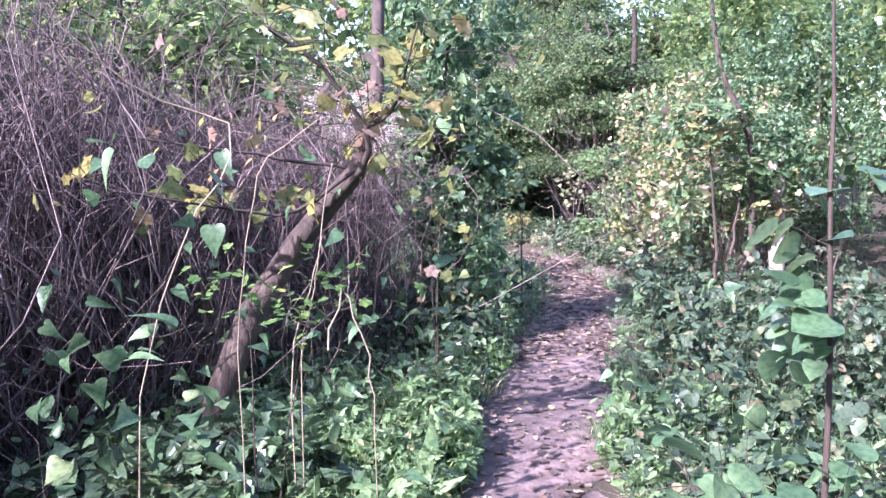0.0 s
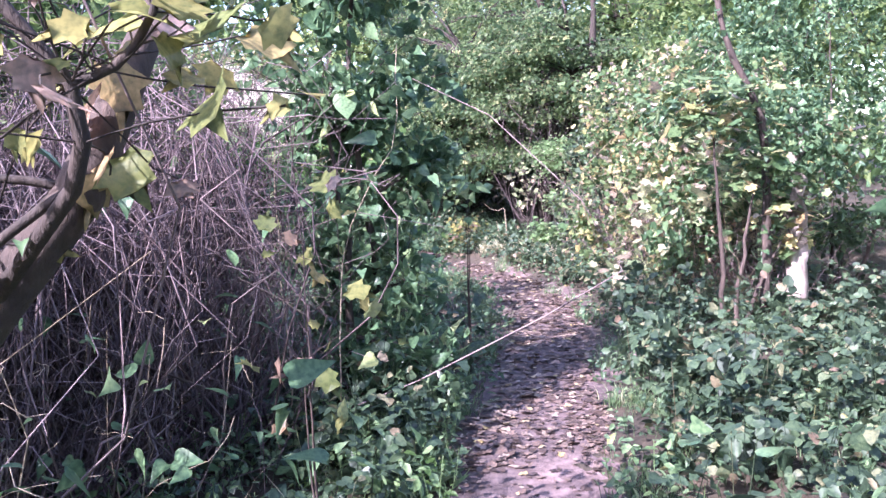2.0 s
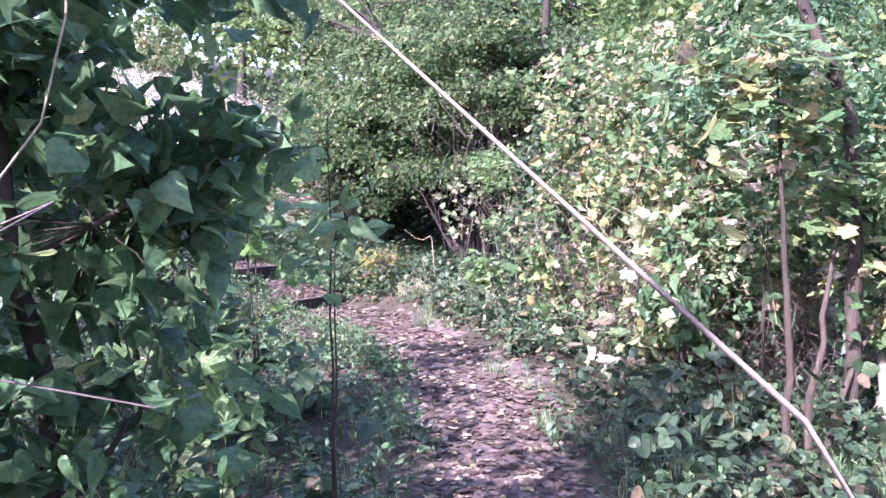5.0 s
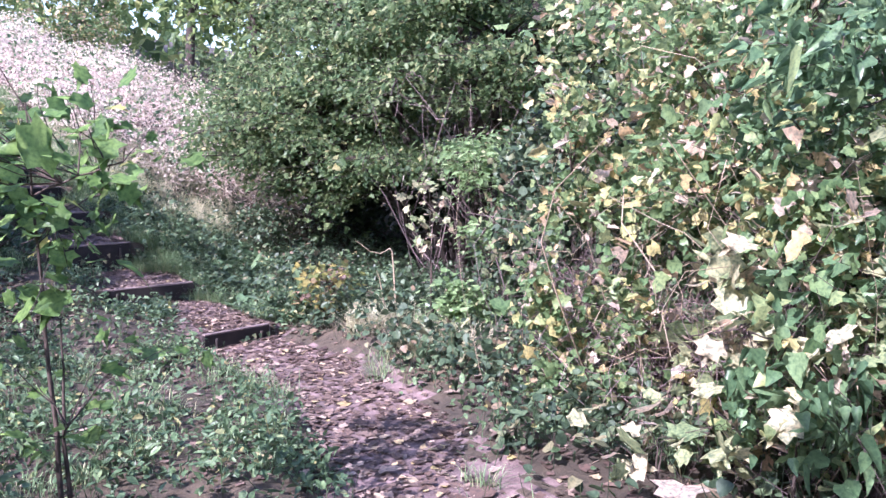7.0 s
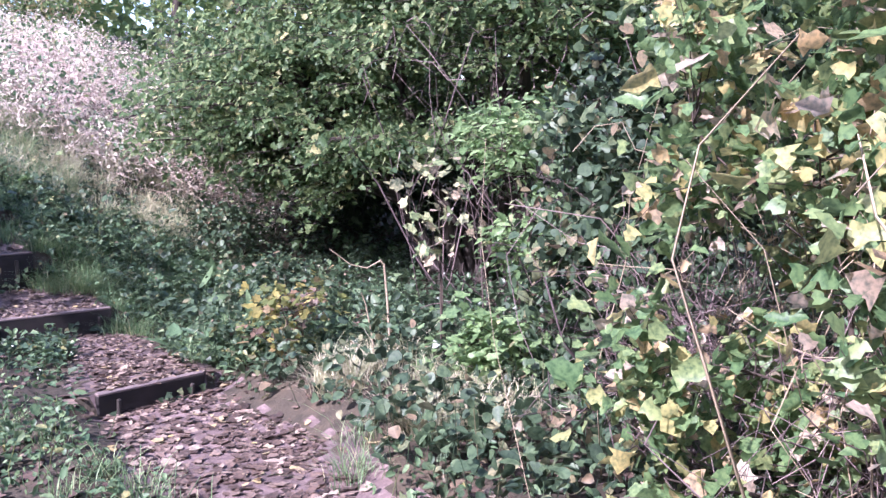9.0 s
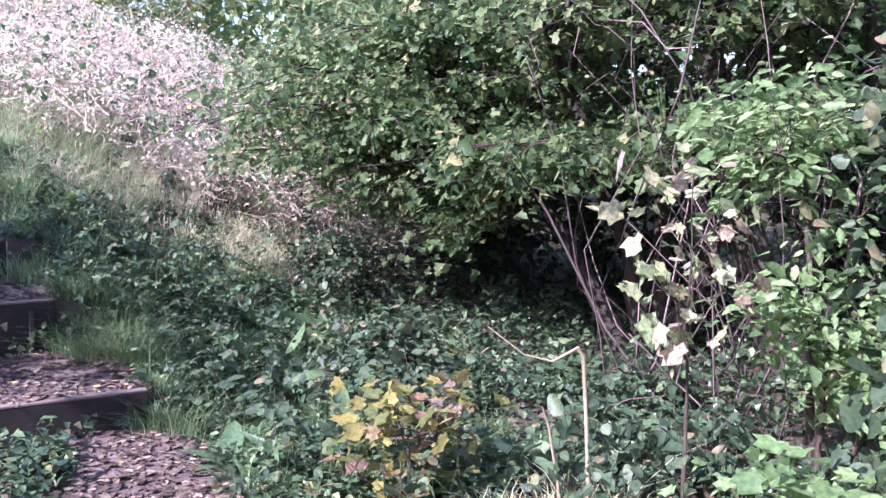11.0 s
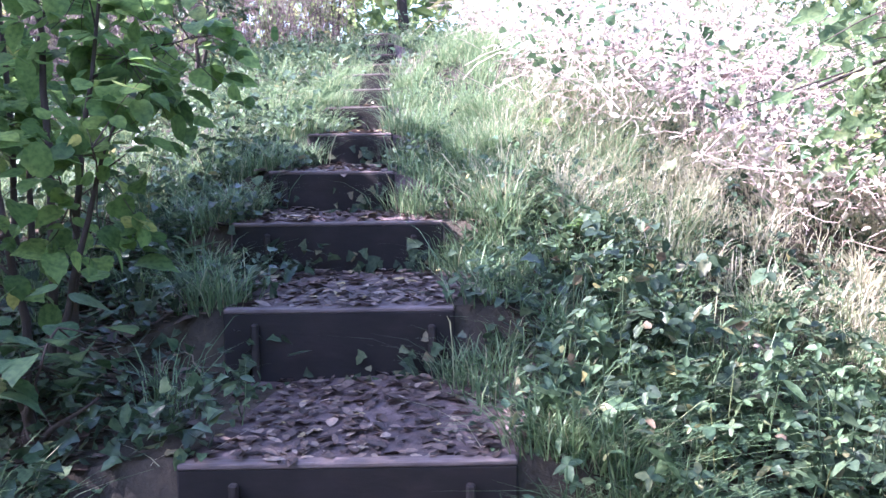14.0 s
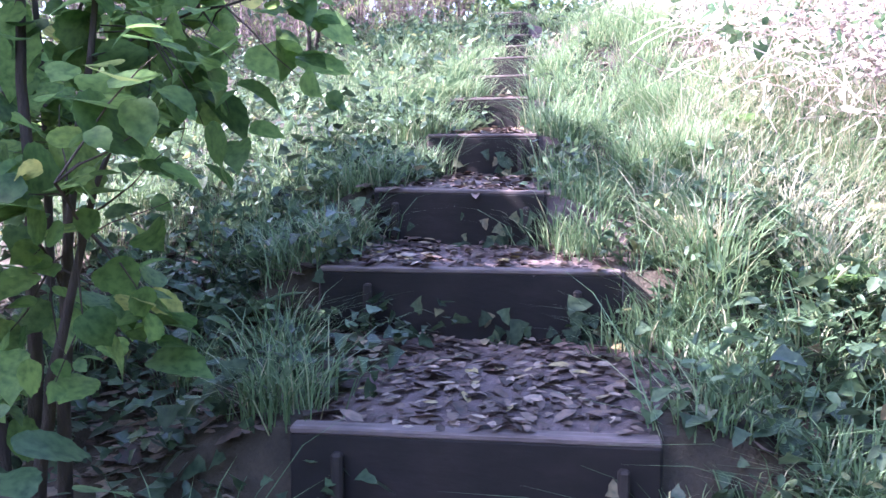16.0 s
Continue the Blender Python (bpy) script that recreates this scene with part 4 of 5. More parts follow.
def snag():
    o = np.array([2.76, -3.40, gz(2.76, -3.40)])
    e = thing("broken_stalk", o, "bleached broken stalk bent over at the top, standing in grass", "dead stalk")
    up = np.array([(0.0, 0, -0.03), (0.01, 0, 0.18), (0.0, 0.01, 0.42), (-0.03, 0.0, 0.68), (-0.06, 0.0, 0.71)])
    mesh_part("stalk", np_mesh("stalk", *tubes(up[None], np.array([[0.010, 0.009, 0.008, 0.008, 0.007]]), 8), smooth=True), M_PALESTALK, e)
    bent = np.array([(-0.05, 0.0, 0.71), (-0.15, 0.02, 0.66), (-0.26, 0.04, 0.69), (-0.40, 0.06, 0.80)])
    mesh_part("bent_tip", np_mesh("bent_tip", *tubes(bent[None], np.array([[0.006, 0.005, 0.004, 0.003]]), 6), smooth=True), M_PALESTALK, e)
    side = np.array([(-0.10, 0.0, -0.03), (-0.12, 0.01, 0.2), (-0.16, 0.02, 0.42), (-0.20, 0.0, 0.50)])
    mesh_part("stalk", np_mesh("stalk", *tubes(side[None], np.array([[0.007, 0.006, 0.005, 0.003]]), 6), smooth=True), M_PALESTALK, e)


snag()


# ---- docks, ferns, arching stems ----
def rosette(name, x, y, n, length, shape, mat, label, category, rise=0.8):
    o = (x, y, gz(x, y))
    e = thing(name, o, label, category)
    a = np.arange(n) * 2.4 + rng.random()
    point = np.stack([np.cos(a), np.sin(a), rise + 0.4 * rng.random(n)], 1)
    for k in range(n):
        T, F = shape
        d = unit(point[k : k + 1])[0]
        s = unit(np.cross(d, (0, 0, 1.0)))
        nn = np.cross(s, d)
        ln = length * (0.7 + 0.5 * rng.random())
        v = (T[:, :1] * s + T[:, 1:2] * d + T[:, 2:] * nn) * ln
        mesh_part("leaf", np_mesh("leaf", v, F), mat, e)
    return e


L_DOCK = leaf_shape([(0.02, 0.0), (0.03, 0.2), (0.15, 0.32), (0.17, 0.6), (0.10, 0.85), (0.0, 1.0)], 0.35, 0.45)
rosette("dock_plant", 0.90, 0.92, 9, 0.22, L_DOCK, M_HAZEL, "bright green dock with broad upright leaves on the bank", "plant")
rosette("dock_plant", 0.62, 2.35, 8, 0.22, L_DOCK, M_HAZEL, "green dock in the grass verge", "plant")
for n, (x, y) in enumerate([(1.95, -2.1), (2.15, -2.6), (2.3, -1.7), (1.75, -1.7), (-5.0, -14.6), (-5.3, -15.2), (-4.7, -14.2), (1.62, -2.2), (2.5, -2.9), (0.6, 1.2), (-0.85, 0.45)]):
    rosette("dock_plant", x, y, 6, 0.24 + 0.04 * (n % 3), L_DOCK, M_NETTLE, "dark green dock leaves among ivy", "plant", 0.9)


def fern(x, y, n, length, label):
    e = thing("fern", (x, y, gz(x, y)), label, "fern")
    for k in range(n):
        a = k * 2.4
        tip = np.array([math.cos(a) * 0.8, math.sin(a) * 0.8, 0.45]) * length
        rib = arcs((0, 0, 0), tip, 14, 0.22, 0.02)
        pos = np.repeat(rib[0, 2:], 2, 0)
        s = unit(np.cross(tip, (0, 0, 1.0)))
        sgn = np.tile([1, -1], 12)[:, None]
        v, f = scatter_leaves(pos, np.repeat(0.28 * length * np.linspace(1, 0.25, 12) ** 0.8, 2), L_NARROW, 3.0, point=s * sgn * 3, droop=0.1)
        vv, ff = join(tubes(rib, np.full((1, 14), 0.002), 3), (v, f))
        mesh_part("frond", np_mesh("frond", vv, ff), M_NETTLE, e)


fern(-1.35, -9.0, 7, 0.55, "green fern with arching fronds beside the path")
fern(-0.6, -7.3, 6, 0.5, "green fern with arching fronds on the shaded bank")
fern(2.4, 0.1, 6, 0.45, "green fern in shade at the hollow's edge")


# ---- sunlit dry bramble bank ----
def bramble_bank():
    n = 9500
    x, y = rng.uniform(-2.2, 4.6, n), rng.uniform(1.5, 9.5, n)
    keep = (x > 0.35 - 0.26 * (y - 3)) & (y > 2.05 + 0.25 * np.abs(x - 1.6))
    x, y = x[keep], y[keep]
    top = 0.30 + 0.45 * (0.5 + 0.5 * np.sin(2.1 * x + 0.8 * y) * np.cos(1.6 * y - x)) + 0.12 * np.minimum(y - 2.7, 2)
    a = np.stack([x, y, height(x, y) + top * rng.random(len(x))], 1)
    b = a + rng.normal(size=(len(x), 3)) * (0.26, 0.26, 0.18)
    p = arcs(a, b, 6, 0.2, 0.2)
    e = thing("dry_bramble_bank", (1.8, 5.0, gz(1.8, 5.0)), "sunlit bank of pinkish dead bramble canes and pale withered leaves", "bramble")
    o = np.array(e.location)
    mesh_part("cane_tangle", np_mesh("cane_tangle", *tubes(p - o, np.full(p.shape[:2], 0.003), 3)), M_PINKSTALK, e, kind="stuff")
    m = 24000
    i = rng.integers(0, len(x), m)
    pos = np.stack([x[i], y[i], height(x[i], y[i]) + top[i] * (0.45 + 0.75 * rng.random(m))], 1) + rng.normal(size=(m, 3)) * 0.06 - o
    v, f = scatter_leaves(pos, 0.042, L_OVAL, 0.2)
    v, f = v, f[np.repeat(np.sin(4.3 * pos[:, 0] + 1.7 * pos[:, 1]) * np.cos(3.9 * pos[:, 1] - 1.3 * pos[:, 0]) + 0.55 * rng.normal(size=m) > -0.45, len(L_OVAL[1]))]
    mesh_part("withered_leaves", np_mesh("withered_leaves", v, f), M_DRYLEAF, e, kind="stuff")
    g = 3600
    i = rng.integers(0, len(x), g)
    pos = np.stack([x[i], y[i], height(x[i], y[i]) + top[i] * (0.7 + 0.5 * rng.random(g))], 1) + rng.normal(size=(g, 3)) * 0.05 - o
    v, f = scatter_leaves(pos, 0.05, L_ROUND, 0.8)
    mesh_part("foliage", np_mesh("foliage", v, f), M_HEART, e, kind="stuff")


bramble_bank()


# ---- low growth ----
herbs("ground_ivy", "dark glossy ivy covering the bank beside the steps", "ivy", 20000, (0.6, 4.2, -2.9, 3.2), L_IVY, 0.05, M_IVY, 0.12, 1.2)
herbs("ground_ivy", "dark ivy and fallen leaves on the shaded bank", "ivy", 9000, (-4.0, -0.3, -3.6, 4.0), L_IVY, 0.05, M_IVY, 0.10, 1.2)
herbs("ground_ivy", "dark ivy under the dead stalks", "ivy", 26000, (-7.6, -2.0, -17.0, -8.5), L_IVY, 0.065, M_IVY, 0.30, 0.7, patchy=0.2)
herbs("path_herbs", "nettles and soft herbs along the path", "herbs", 30000, (-6.0, 0.6, -17.5, -3.0), L_OVAL, 0.05, M_NETTLE, 0.20, 0.9, patchy=0.3)
herbs("path_herbs", "nettles and soft herbs at the foot of the steps", "herbs", 9000, (-3.0, 1.1, -7.5, -1.8), L_OVAL, 0.045, M_NETTLE, 0.16, 0.9, patchy=0.2)
herbs("path_herbs", "nettles and soft herbs on the outer verge", "herbs", 16000, (-3.6, 3.2, -15.5, -5.0), L_OVAL, 0.05, M_NETTLE, 0.22, 0.9, patchy=0.55)
# Sunlit verge: brighter leaf and blade colours stand in for sun here.
herbs("fresh_herbs", "fresh green herbs on the verge below the dry stalks, coloured bright as if sunlit", "herbs", 9000, (-5.0, -1.6, -15.2, -10.2), L_OVAL, 0.055, M_SUNNY, 0.28, 0.8, patchy=0.25)
herbs("fresh_herbs", "bright fresh herbs in the sun below the dry stalks", "herbs", 13000, (-5.6, -3.4, -15.9, -12.6), L_WHORL, 0.075, M_SUNNY, 0.26, 1.0, patchy=0.3)
herbs("broad_herbs", "bright strap-leaved ferns and docks in the sun", "herbs", 420, (-5.5, -4.0, -15.8, -13.6), L_LONG, 0.24, M_SUNNY, 0.12, 0.1, patchy=0.3, clump=7, stems=False)
blades("fresh_grass", "long bright grass in the sun below the dry stalks", 5200, 90, (-5.5, -3.0, -15.9, -11.8), 0.26, M_DRYGRASS, patchy=0.3, tall=0.8, width=0.004)
herbs("step_side_herbs", "small herbs and ivy creeping in from the sides of the treads", "herbs", 6500, (-1.3, 0.1, -1.3, 2.6), L_IVY, 0.045, M_IVY, 0.14, 0.9, gap=-0.05, patchy=0.2)
herbs("step_side_herbs", "small green herbs creeping in from the sides of the treads", "herbs", 4200, (0.0, 1.5, -1.6, 1.6), L_OVAL, 0.04, M_NETTLE, 0.16, 0.9, gap=-0.05, patchy=0.2)
herbs("low_brambles", "low bluish green brambles beside the path", "bramble", 9500, (-3.4, 2.6, -15.2, -9.2), L_TRIO, 0.088, M_BRAMBLE, 0.48, 0.9, gap=0.14, patchy=0.5, clump=8)
herbs("hollow_herbs", "dark ivy and herbs over the floor of the hollow", "herbs", 17000, (2.4, 8.0, -4.6, 3.4), L_IVY, 0.065, M_IVY, 0.24, 0.9)
herbs("bank_herbs", "mixed herbs on the bank", "herbs", 10000, (-2.6, 2.6, -2.4, 4.5), L_OVAL, 0.042, M_NETTLE, 0.12, 0.9)
herbs("step_ivy", "small ivy and weeds growing before the boards", "ivy", 3200, (-0.9, 1.9, -2.9, 3.4), L_IVY, 0.04, M_BRAMBLE, 0.12, 0.7, gap=-0.12)
blades("verge_grass", "long green grass hanging over the steps", 10000, 220, (-1.4, 1.5, -1.4, 5.0), 0.24, M_GRASS, patchy=0.4)
blades("step_grass", "grass tufts at the board ends", 4200, 0, None, 0.22, M_GRASS, centres=[(x1 + 0.05 + 0.12 * k, y0 + 0.02 - 0.1 * k) for x0, x1, y0, t in BOARDS[1:9] for k in (0, 1)] + [(x0 - 0.05 - 0.1 * k, y0 + 0.05) for x0, x1, y0, t in BOARDS[3:9] for k in (0, 1)])
blades("sunlit_grass", "long pale green grass in the sun beside the upper steps", 6500, 120, (-0.2, 1.2, 1.5, 4.6), 0.30, M_GRASS, patchy=0.3)
blades("dry_grass", "dry yellowish grass below the bramble bank", 20000, 420, (0.3, 3.2, 0.9, 3.6), 0.25, M_DRYGRASS)
blades("path_grass", "soft green grass along the path", 16000, 420, (-5.4, 1.2, -17.0, -3.4), 0.16, M_GRASS, patchy=0.6)
blades("path_grass", "soft green grass on the outer verge", 11000, 260, (-3.5, 2.9, -15.0, -4.0), 0.17, M_GRASS, patchy=0.7)
blades("bend_grass", "sunlit grass at the bend by the broken stalk", 4500, 60, (2.1, 2.9, -4.9, -3.2), 0.22, M_DRYGRASS, patchy=0.2)
herbs("bank_cover", "ivy and herbs over the bank left of the upper steps", "herbs", 14000, (-6.5, -0.9, 0.5, 10.5), L_OVAL, 0.06, M_NETTLE, 0.25, 0.8)
herbs("bank_ivy", "dark ivy over the upper bank", "ivy", 9000, (-5.5, -0.8, 1.0, 9.5), L_IVY, 0.06, M_IVY, 0.2, 0.9)
herbs("hedge_foot_herbs", "herbs and trailing bramble at the foot of the hedge", "herbs", 12000, (0.9, 3.8, -9.6, -3.0), L_ROUND, 0.055, M_BRAMBLE, 0.30, 0.8, gap=0.12)
for area in ((-16, -7.5, -24, 12), (4.8, 13, -24, 12), (-7.5, -4.0, -11, 1.0), (-7.5, 4.8, -24, -18.5), (0.5, 5.0, -18, -11), (-4, 5, 8, 13)):
    herbs("outer_cover", "low woodland herbs", "herbs", int(70 * (area[1] - area[0]) * (area[3] - area[2])), area, L_SPECK, 0.09, M_NETTLE, 0.3, 0.9)
blades("bank_grass", "long green grass on the bank beside the steps", 12000, 240, (-2.9, -0.6, 0.8, 7.5), 0.26, M_GRASS, patchy=0.4)
thicket("dead_stalk_thicket", "dry brown stems at the top of the bank", -6.0, 4.5, -2.4, 7.5, 1.5, 700, 1.2, M_STALK)
litter("fallen_leaves", "brown fallen leaves lying thick on the path before the steps", 26001, (-2.6, 2.2, -11.5, -2.4), True, 0.052)
litter("fallen_leaves", "brown fallen leaves scattered on the trodden earth", 38001, (-7.0, 2.4, -19, -2.4), True, 0.042)
litter("fallen_leaves", "brown fallen leaves on the earth treads", 26000, (-1.6, 1.8, -3.0, 3.4), True, 0.040)
litter("fallen_leaves", "brown fallen leaves among the undergrowth", 9001, (-4.5, 5.0, -9, 4), False, 0.06)


# ---- woods around ----
def woodland_tree(x, y, tall, wide, leaves, label, low=0.25, size=0.16):
    blobs = [((0, 0, tall * (0.55 + low * 0.3)), (wide, wide, tall * 0.34)), ((wide * 0.5, wide * 0.3, tall * 0.42), (wide * 0.7, wide * 0.7, tall * 0.22)), ((-wide * 0.5, -0.2 * wide, tall * 0.5), (wide * 0.7, wide * 0.6, tall * 0.22))]
    return woody("woodland_tree", (x, y, gz(x, y)), label, "tree", [[(0, 0, -0.2), (0.1, 0.1, tall * 0.4), (0.0, 0.3, tall * 0.8)]], blobs, 170, leaves, L_SPECK, size, M_TREE, M_DARKBARK, radius=0.02 * tall,
                 spread=0.5, hollow=0.2, twig_r=0.012)


# W1 and W2 stand out of view, added to shade path and steps.
W1 = woodland_tree(-8.6, -10.9, 5.6, 1.8, 3400, "leafy woodland tree added to shade the path, mostly out of view")
W2 = woodland_tree(-4.8, -1.7, 6.0, 1.9, 3600, "leafy woodland tree, added unseen to shade the steps and repeated as background woods")
# Copies of W1, mostly unseen, added along the sun's way for dappled shade.
for x, y, s, r in [(-12.5, -22.5, 1.0, 40), (-9.6, -19.2, 1.1, 75), (-2.6, -0.5, 0.62, 150), (-4.5, -8.9, 0.7, 20), (-5.6, -4.9, 0.85, 80), (-5.2, -9.0, 0.8, 30), (-9.5, -6.0, 1.3, 120), (-8.0, -22.0, 1.2, 160), (-1.5, -22.5, 1.3, 200), (3.5, -17.5, 1.2, 260)]:
    c = copy_thing(W1, pose(x, y, gz(x, y), 0, 0, r))
    c.scale = (s, s, s)
for x, y, s, r in [(7.5, -4.5, 1.1, 0), (8.5, 0.5, 1.2, 50), (8.0, 4.8, 1.2, 90), (10.5, -8.0, 1.3, 130), (6.5, -11.5, 1.2, 170), (12, 2.5, 1.5, 210), (14, -3, 1.6, 250), (5.5, 8.5, 1.1, 290), (10, 9.5, 1.4, 330),
                   (15, -10, 1.6, 20), (9, -15.5, 1.4, 60), (-7.5, 13.0, 1.0, 100), (-10.0, 3.0, 0.9, 140), (-3.5, 14.5, 1.1, 180), (1.0, 17.5, 1.2, 220), (6, 15, 1.4, 260), (-10, 13, 1.4, 300), (18, 6, 1.8, 340), (20, -6, 1.9, 80)]:
    c = copy_thing(W2, pose(x, y, gz(x, y), 0, 0, r))
    c.scale = (s, s, s)


def far_woods():
    n = 60000
    a, r = rng.uniform(0, 2 * np.pi, n), rng.uniform(24, 42, n)
    x, y = r * np.cos(a) + 1, r * np.sin(a) - 6
    tall = 7 + 3 * np.sin(5 * a) + 2 * np.sin(11 * a + 1)
    z = height(x, y) + tall * rng.random(n)
    v, f = scatter_leaves(np.stack([x, y, z], 1), 0.5, L_SPECK, 0.3)
    tagged(mesh_part("far_woods", np_mesh("far_woods", v, f), M_TREE, kind="stuff"), "green woods closing the distance all round", "woods")


far_woods()


hedge_shrub(-3.3, 5.2, [((0, 0, 0.9), (0.9, 0.8, 0.8)), ((0.2, 0.3, 1.7), (0.9, 0.9, 0.7))], 150, 2600, M_BRAMBLE, 0.07, L_OVAL, "mixed green shrub at the top of the bank", "bank_shrub", 0.8)
hedge_shrub(-3.0, 8.6, [((0, 0, 1.2), (1.2, 0.9, 1.1)), ((0.2, 0.3, 2.4), (1.2, 0.9, 1.0))], 150, 3200, M_TREE, 0.08, L_OVAL, "dense green shrub beside the upper steps", "bank_shrub", 0.8)
hedge_shrub(0.8, 9.8, [((0, 0, 0.9), (1.6, 0.9, 0.8)), ((1.6, 0.3, 1.0), (1.4, 0.9, 1.0))], 150, 3200, M_MAPLE, 0.08, L_OVAL, "green shrub above the dry bramble bank", "bank_shrub", 0.8)

for n, (x, y, w, h) in enumerate([(-8.2, -10.6, 1.4, 2.3), (-6.9, -9.2, 1.4, 1.5)]):
    hedge_shrub(x, y, [((0, 0, h * 0.8), (w, w * 0.8, h * 0.4)), ((w * 0.4, 0.2, h * 1.15), (w * 0.8, w * 0.7, h * 0.35))], 150, 2600, M_HEART if n % 2 else M_TREE, 0.075, L_OVAL if n % 2 else L_LOBED,
                "leafy green shrub rising behind the dead stalks", "woodland_shrub", 0.5)
herbs("climbing_leaves", "scattered green climber leaves among the dead stalks", "climber", 1500, (-8.5, -2.8, -14.6, -10.6), L_HEARTF, 0.08, M_HEART, 1.5, 0.5, stems=False, clump=4)

hedge_shrub(-0.58, -0.78, [((0.0, 0.0, 0.25), (0.26, 0.22, 0.12)), ((0.12, -0.1, 0.18), (0.2, 0.2, 0.1))], 26, 60, M_HEART, 0.09, L_TOOTHED, "low plant with broad pale green leaves under the hazel", "low_shrub", 2.0)


def board_ivy():
    """Ivy creeping up the fronts of the boards."""
    for n, (x0, x1, y0, top) in enumerate(BOARDS[:7]):
        m = 62 if n < 5 else 26
        u = np.where(rng.random(m) < 0.7, 0.55 + 0.42 * rng.random(m), rng.random(m))
        fall = 0.22 if n == 0 else top - BOARDS[n - 1][3]
        x = x0 + (x1 - x0) * u
        z = top - fall * (0.25 + 0.75 * np.sqrt(rng.random(m)))
        y = y0 + SKEWS[n] * (x - (x0 + x1) / 2) - 0.022 - 0.02 * rng.random(m)
        T, F = L_IVY
        size = 0.050 * np.exp(0.25 * rng.normal(size=m))
        ang = rng.normal(size=m) * 0.9
        tip = np.stack([np.sin(ang), -0.35 * np.ones(m), -np.cos(ang)], 1)
        nor = unit(np.stack([0.3 * rng.normal(size=m), -np.ones(m), 0.3 * np.ones(m)], 1))
        tip = unit(tip - (tip * nor).sum(1, keepdims=True) * nor)
        side = np.cross(tip, nor)
        loc = T[None] * size[:, None, None]
        v = np.stack([x, y, z], 1)[:, None] + loc[..., :1] * side[:, None] + loc[..., 1:2] * tip[:, None] + loc[..., 2:] * nor[:, None]
        f = F[None] + (np.arange(m) * len(T))[:, None, None]
        ob = mesh_part("creeping_ivy", np_mesh("creeping_ivy", v.reshape(-1, 3), f.reshape(-1, 3)), M_BRAMBLE, kind="stuff")
        tagged(ob, "small ivy creeping up the front of the timber board", "ivy")


board_ivy()


def stalk(pts, r, label, mat=M_PALESTALK, name="bleached_stalk"):
    p = np.array(pts, float)
    foot = min(pts, key=lambda q: q[2])
    o = np.array([foot[0], foot[1], gz(foot[0], foot[1])])
    p = np.concatenate([p, [o - (0, 0, 0.03)]]) if np.allclose(p[-1], foot) else np.concatenate([[o - (0, 0, 0.03)], p])
    t = np.linspace(0, len(p) - 1, 14)
    fine = np.stack([np.interp(t, range(len(p)), p[:, c]) for c in range(3)], 1) - o
    fine[1:-1] += rng.normal(size=(12, 3)) * 0.005
    ob = mesh_part(name, np_mesh(name, *tubes(fine[None], np.linspace(r, r * 0.6, 14)[None], 6), smooth=True), mat)
    ob.location = o
    tagged(ob, label, "dead stalk")


BL = "bleached dead stalk arching out of the undergrowth"
stalk([(-4.81, -13.91, 0.0), (-4.72, -13.85, 0.19), (-4.64, -13.81, 0.4), (-4.6, -13.78, 0.6), (-4.55, -13.77, 0.84)], 0.004, BL)
stalk([(-4.79, -14.0, 0.04), (-4.7, -13.94, 0.26), (-4.66, -13.91, 0.4), (-4.64, -13.89, 0.51)], 0.003, BL)
stalk([(-4.81, -14.59, 0.15), (-4.73, -14.53, 0.39), (-4.67, -14.61, 0.15), (-4.64, -14.62, -0.1)], 0.004, BL)
stalk([(-5.5, -14.16, -0.2), (-5.35, -14.14, 0.4), (-5.22, -14.14, 0.66), (-5.07, -14.15, 0.83), (-5.06, -14.06, 1.03), (-5.29, -14.04, 1.08), (-5.49, -14.03, 1.21), (-5.68, -14.06, 1.39)], 0.004, BL)
stalk([(-5.1, -14.3, 0.2), (-5.05, -14.35, 0.6), (-4.99, -14.37, 0.86), (-4.78, -14.42, 1.01)], 0.003, BL)
stalk([(-3.12, -10.81, -0.27), (-3.13, -10.75, 0.2), (-3.08, -10.61, 0.94)], 0.005, BL)
stalk([(-2.84, -10.85, -0.32), (-2.74, -10.7, 0.25), (-2.64, -10.68, 0.49), (-2.38, -10.73, 0.94), (-2.3, -10.6, 1.5)], 0.004, "pale climbing stem leaning against the leafy column")
stalk([(-0.40, -0.42, -0.35), (-0.39, -0.38, -0.22), (-0.39, -0.35, -0.16), (-0.33, -0.3, -0.12), (-0.28, -0.3, -0.2)], 0.004, "dry grass stem bent in an arch beside the step")
hedge_shrub(-5.0, -14.0, [((0.0, 0.0, 1.25), (0.3, 0.2, 0.18)), ((0.35, 0.1, 1.15), (0.25, 0.2, 0.14))], 26, 80, M_HAZEL, 0.055, L_MAPLE, "slender spray of small lobed leaves before the dead stalks", "maple_spray", 1.6, radius=0.006)
hedge_shrub(-1.45, -9.85, [((0.0, 0.0, 1.8), (0.16, 0.14, 0.25)), ((0.0, -0.05, 1.35), (0.15, 0.15, 0.25))], 16, 34, M_SUNNY, 0.11, L_BROAD, "young shrub with long soft leaves leaning over the path", "leafy_shrub", 0.8, radius=0.008)

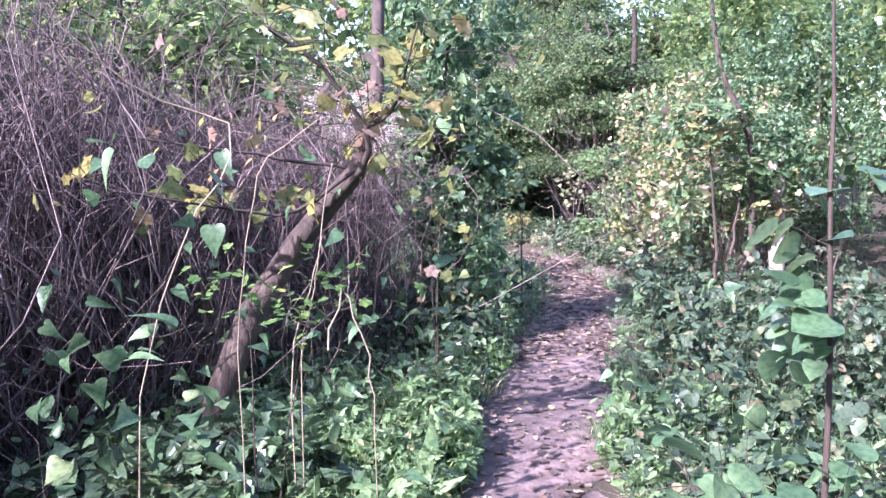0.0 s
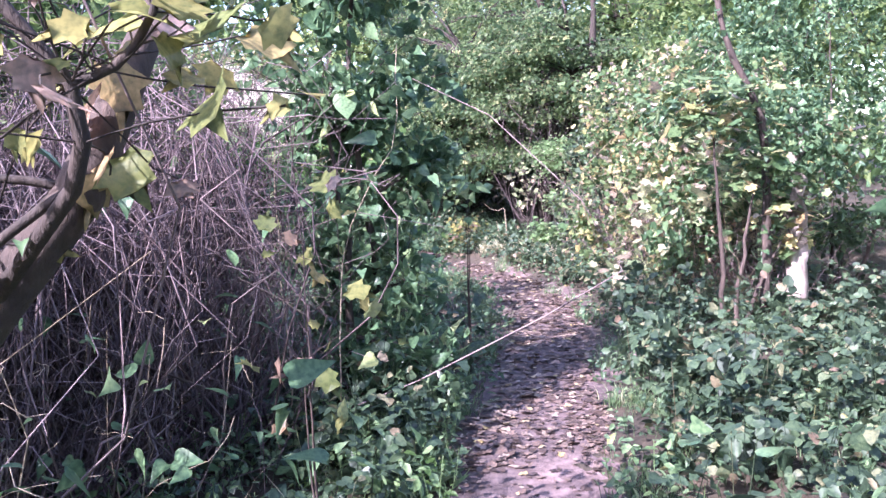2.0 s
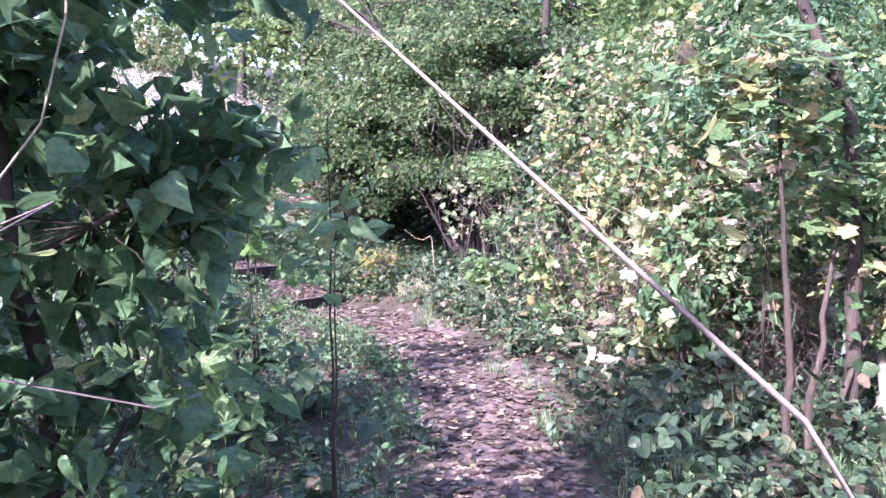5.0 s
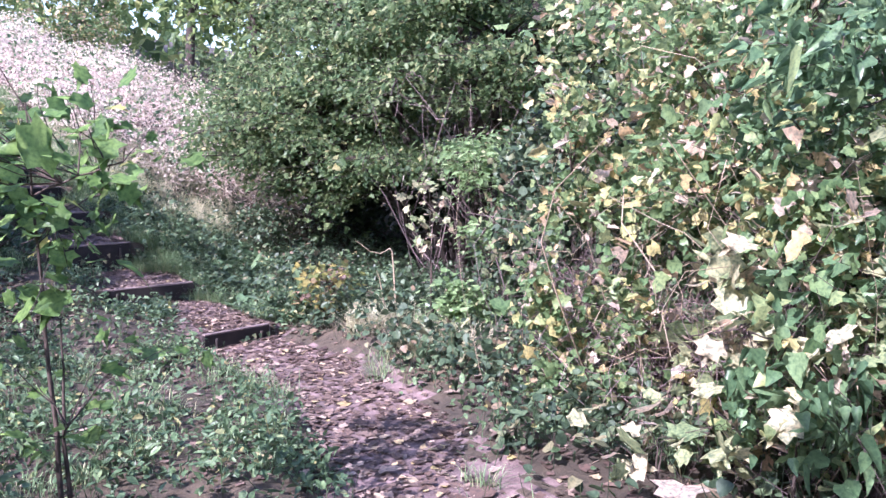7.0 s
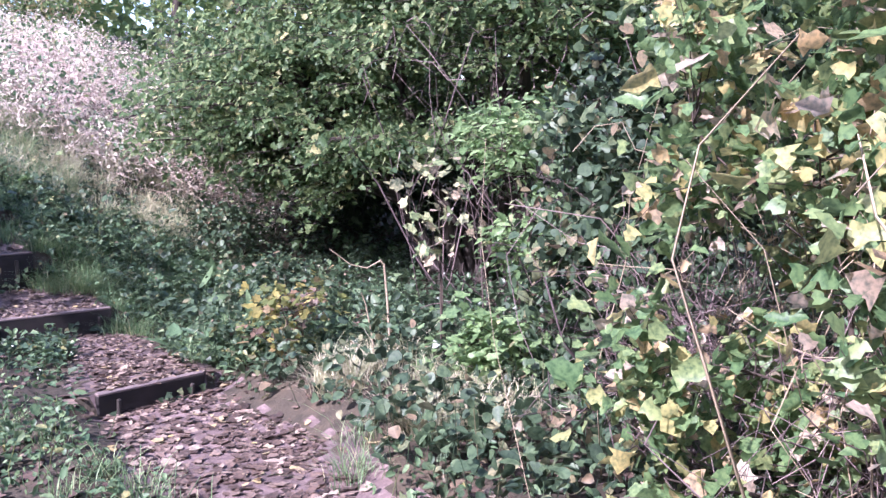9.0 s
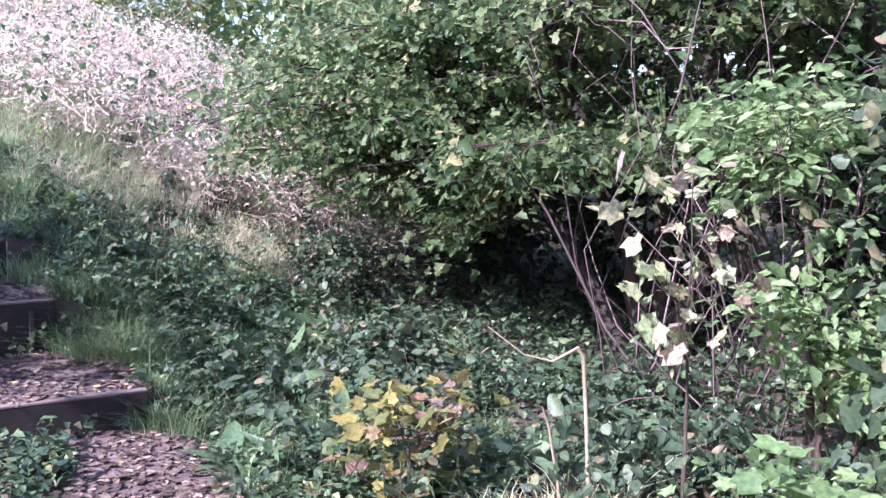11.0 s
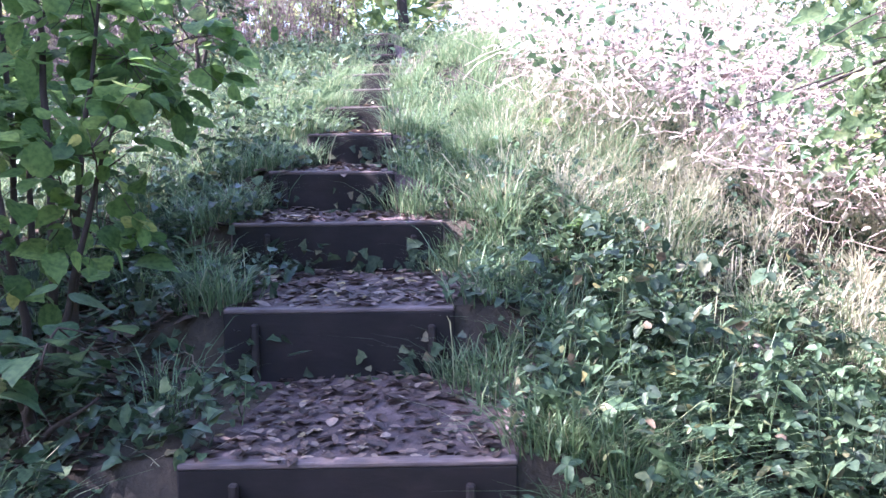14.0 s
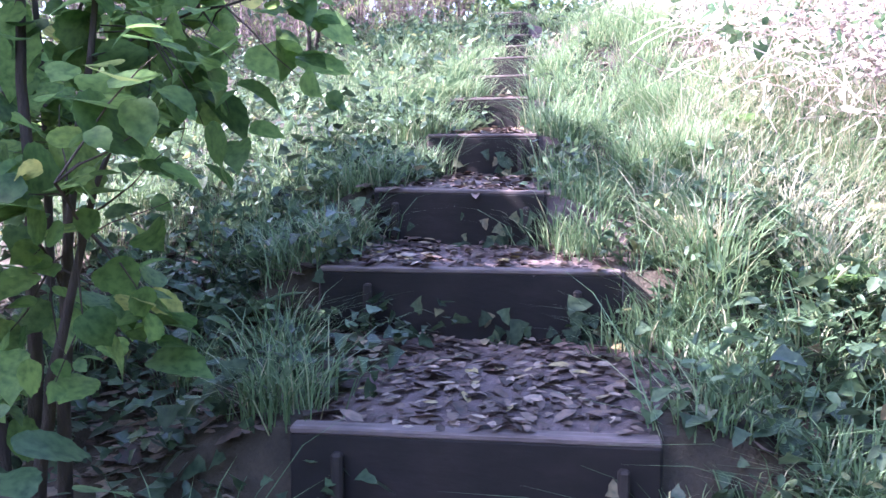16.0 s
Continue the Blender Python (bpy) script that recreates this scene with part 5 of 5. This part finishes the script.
herbs("bank_brambles", "mixed brambles and nettles on the bank below the steps", "bramble", 2600, (0.9, 3.3, -2.9, 0.9), L_TRIO, 0.062, M_BRAMBLE, 0.34, 1.2, gap=0.10, patchy=0.5, clump=8)
blades("bank_grass", "fine drooping green grass on the shaded bank below the steps", 17000, 240, (0.9, 3.0, -2.7, 1.6), 0.27, M_GRASS, gap=0.06, patchy=0.4, tall=0.8)
herbs("nettle_herbs", "soft small green herbs and nettles on the bank", "herbs", 6000, (0.9, 3.3, -2.9, 1.0), L_WHORL, 0.055, M_NETTLE, 0.24, 1.0, gap=0.1, patchy=0.5)
herbs("broad_herbs", "broad soft green leaves of young docks and bindweed on the bank", "herbs", 500, (1.2, 3.0, -2.9, 0.4), L_LONG, 0.17, M_NETTLE, 0.22, 0.2, gap=0.15, clump=6)
for x, y, h in ((2.9, 1.1, 0.45), (2.7, -1.5, 0.35)):
    hedge_shrub(x, y, [((0, 0, h * 0.7), (0.5, 0.5, h * 0.45)), ((0.2, 0.3, h), (0.4, 0.4, h * 0.4))], 70, 1300, M_BRAMBLE, 0.045, L_ROUND, "bramble bush with dull green leaves at the edge of the hollow", "bramble_bush", 0.8)



herbs("verge_herbs", "fresh green herbs on the sunlit edge of the path", "herbs", 9000, (-5.6, -2.6, -15.6, -11.2), L_OVAL, 0.042, M_HAZEL, 0.16, 0.9, patchy=0.6)

# Dark-leaved shrubs added to stand in for the hollow's deep shade.
for x, y, h in ((7.0, 1.8, 1.5), (7.6, -1.2, 1.6), (7.4, -3.6, 1.5), (5.8, 3.2, 1.3), (9.0, 0.4, 2.0)):
    hedge_shrub(x, y, [((0, 0, h * 0.6), (1.2, 1.2, h * 0.6)), ((0.2, 0.3, h * 1.2), (1.1, 1.1, h * 0.5))], 120, 2600, M_IVY, 0.09, L_ROUND, "dark shrub added in the depth of the hollow to stand in for its shade", "shade_shrub", 0.7)
blades("tall_grass_tuft", "big arching tuft of grass at the end of a timber step", 2600, 0, None, 0.33, M_GRASS, centres=[(0.98, -0.62), (1.12, -0.5), (1.08, -0.78), (1.25, -0.62), (1.2, -0.9), (1.35, -0.95), (1.3, -0.75)], tall=0.75, width=0.0038)
blades("tall_grass_tuft", "arching tuft of grass beside the upper steps", 1500, 0, None, 0.32, M_GRASS, centres=[(0.3, 1.55), (0.42, 1.7), (0.2, 2.5), (0.35, 2.3), (0.6, 0.75)])
blades("tall_grass_tuft", "dry grass tuft hanging over the buried end of a step", 260, 0, None, 0.17, M_DRYGRASS, centres=[(-0.10, -0.98), (-0.02, -0.99), (0.10, -0.95)], tall=0.4, width=0.003)
blades("tread_edge_grass", "grass hanging in from the sides of the treads", 5200, 0, None, 0.20, M_GRASS, centres=[(b[1] + 0.10 + 0.05 * (k % 2), b[2] + SKEWS[n] * 0.5 + 0.12 + 0.13 * k) for n, b in enumerate(BOARDS[1:9], 1) for k in range(4)] + [(b[0] - 0.08, b[2] + 0.05 + 0.18 * k) for n, b in enumerate(BOARDS[4:10]) for k in range(3)], tall=0.8)
litter("fallen_leaves", "brown fallen leaves drifted beside the steps", 4001, (-2.0, -0.3, -2.8, 1.6), False, 0.045)
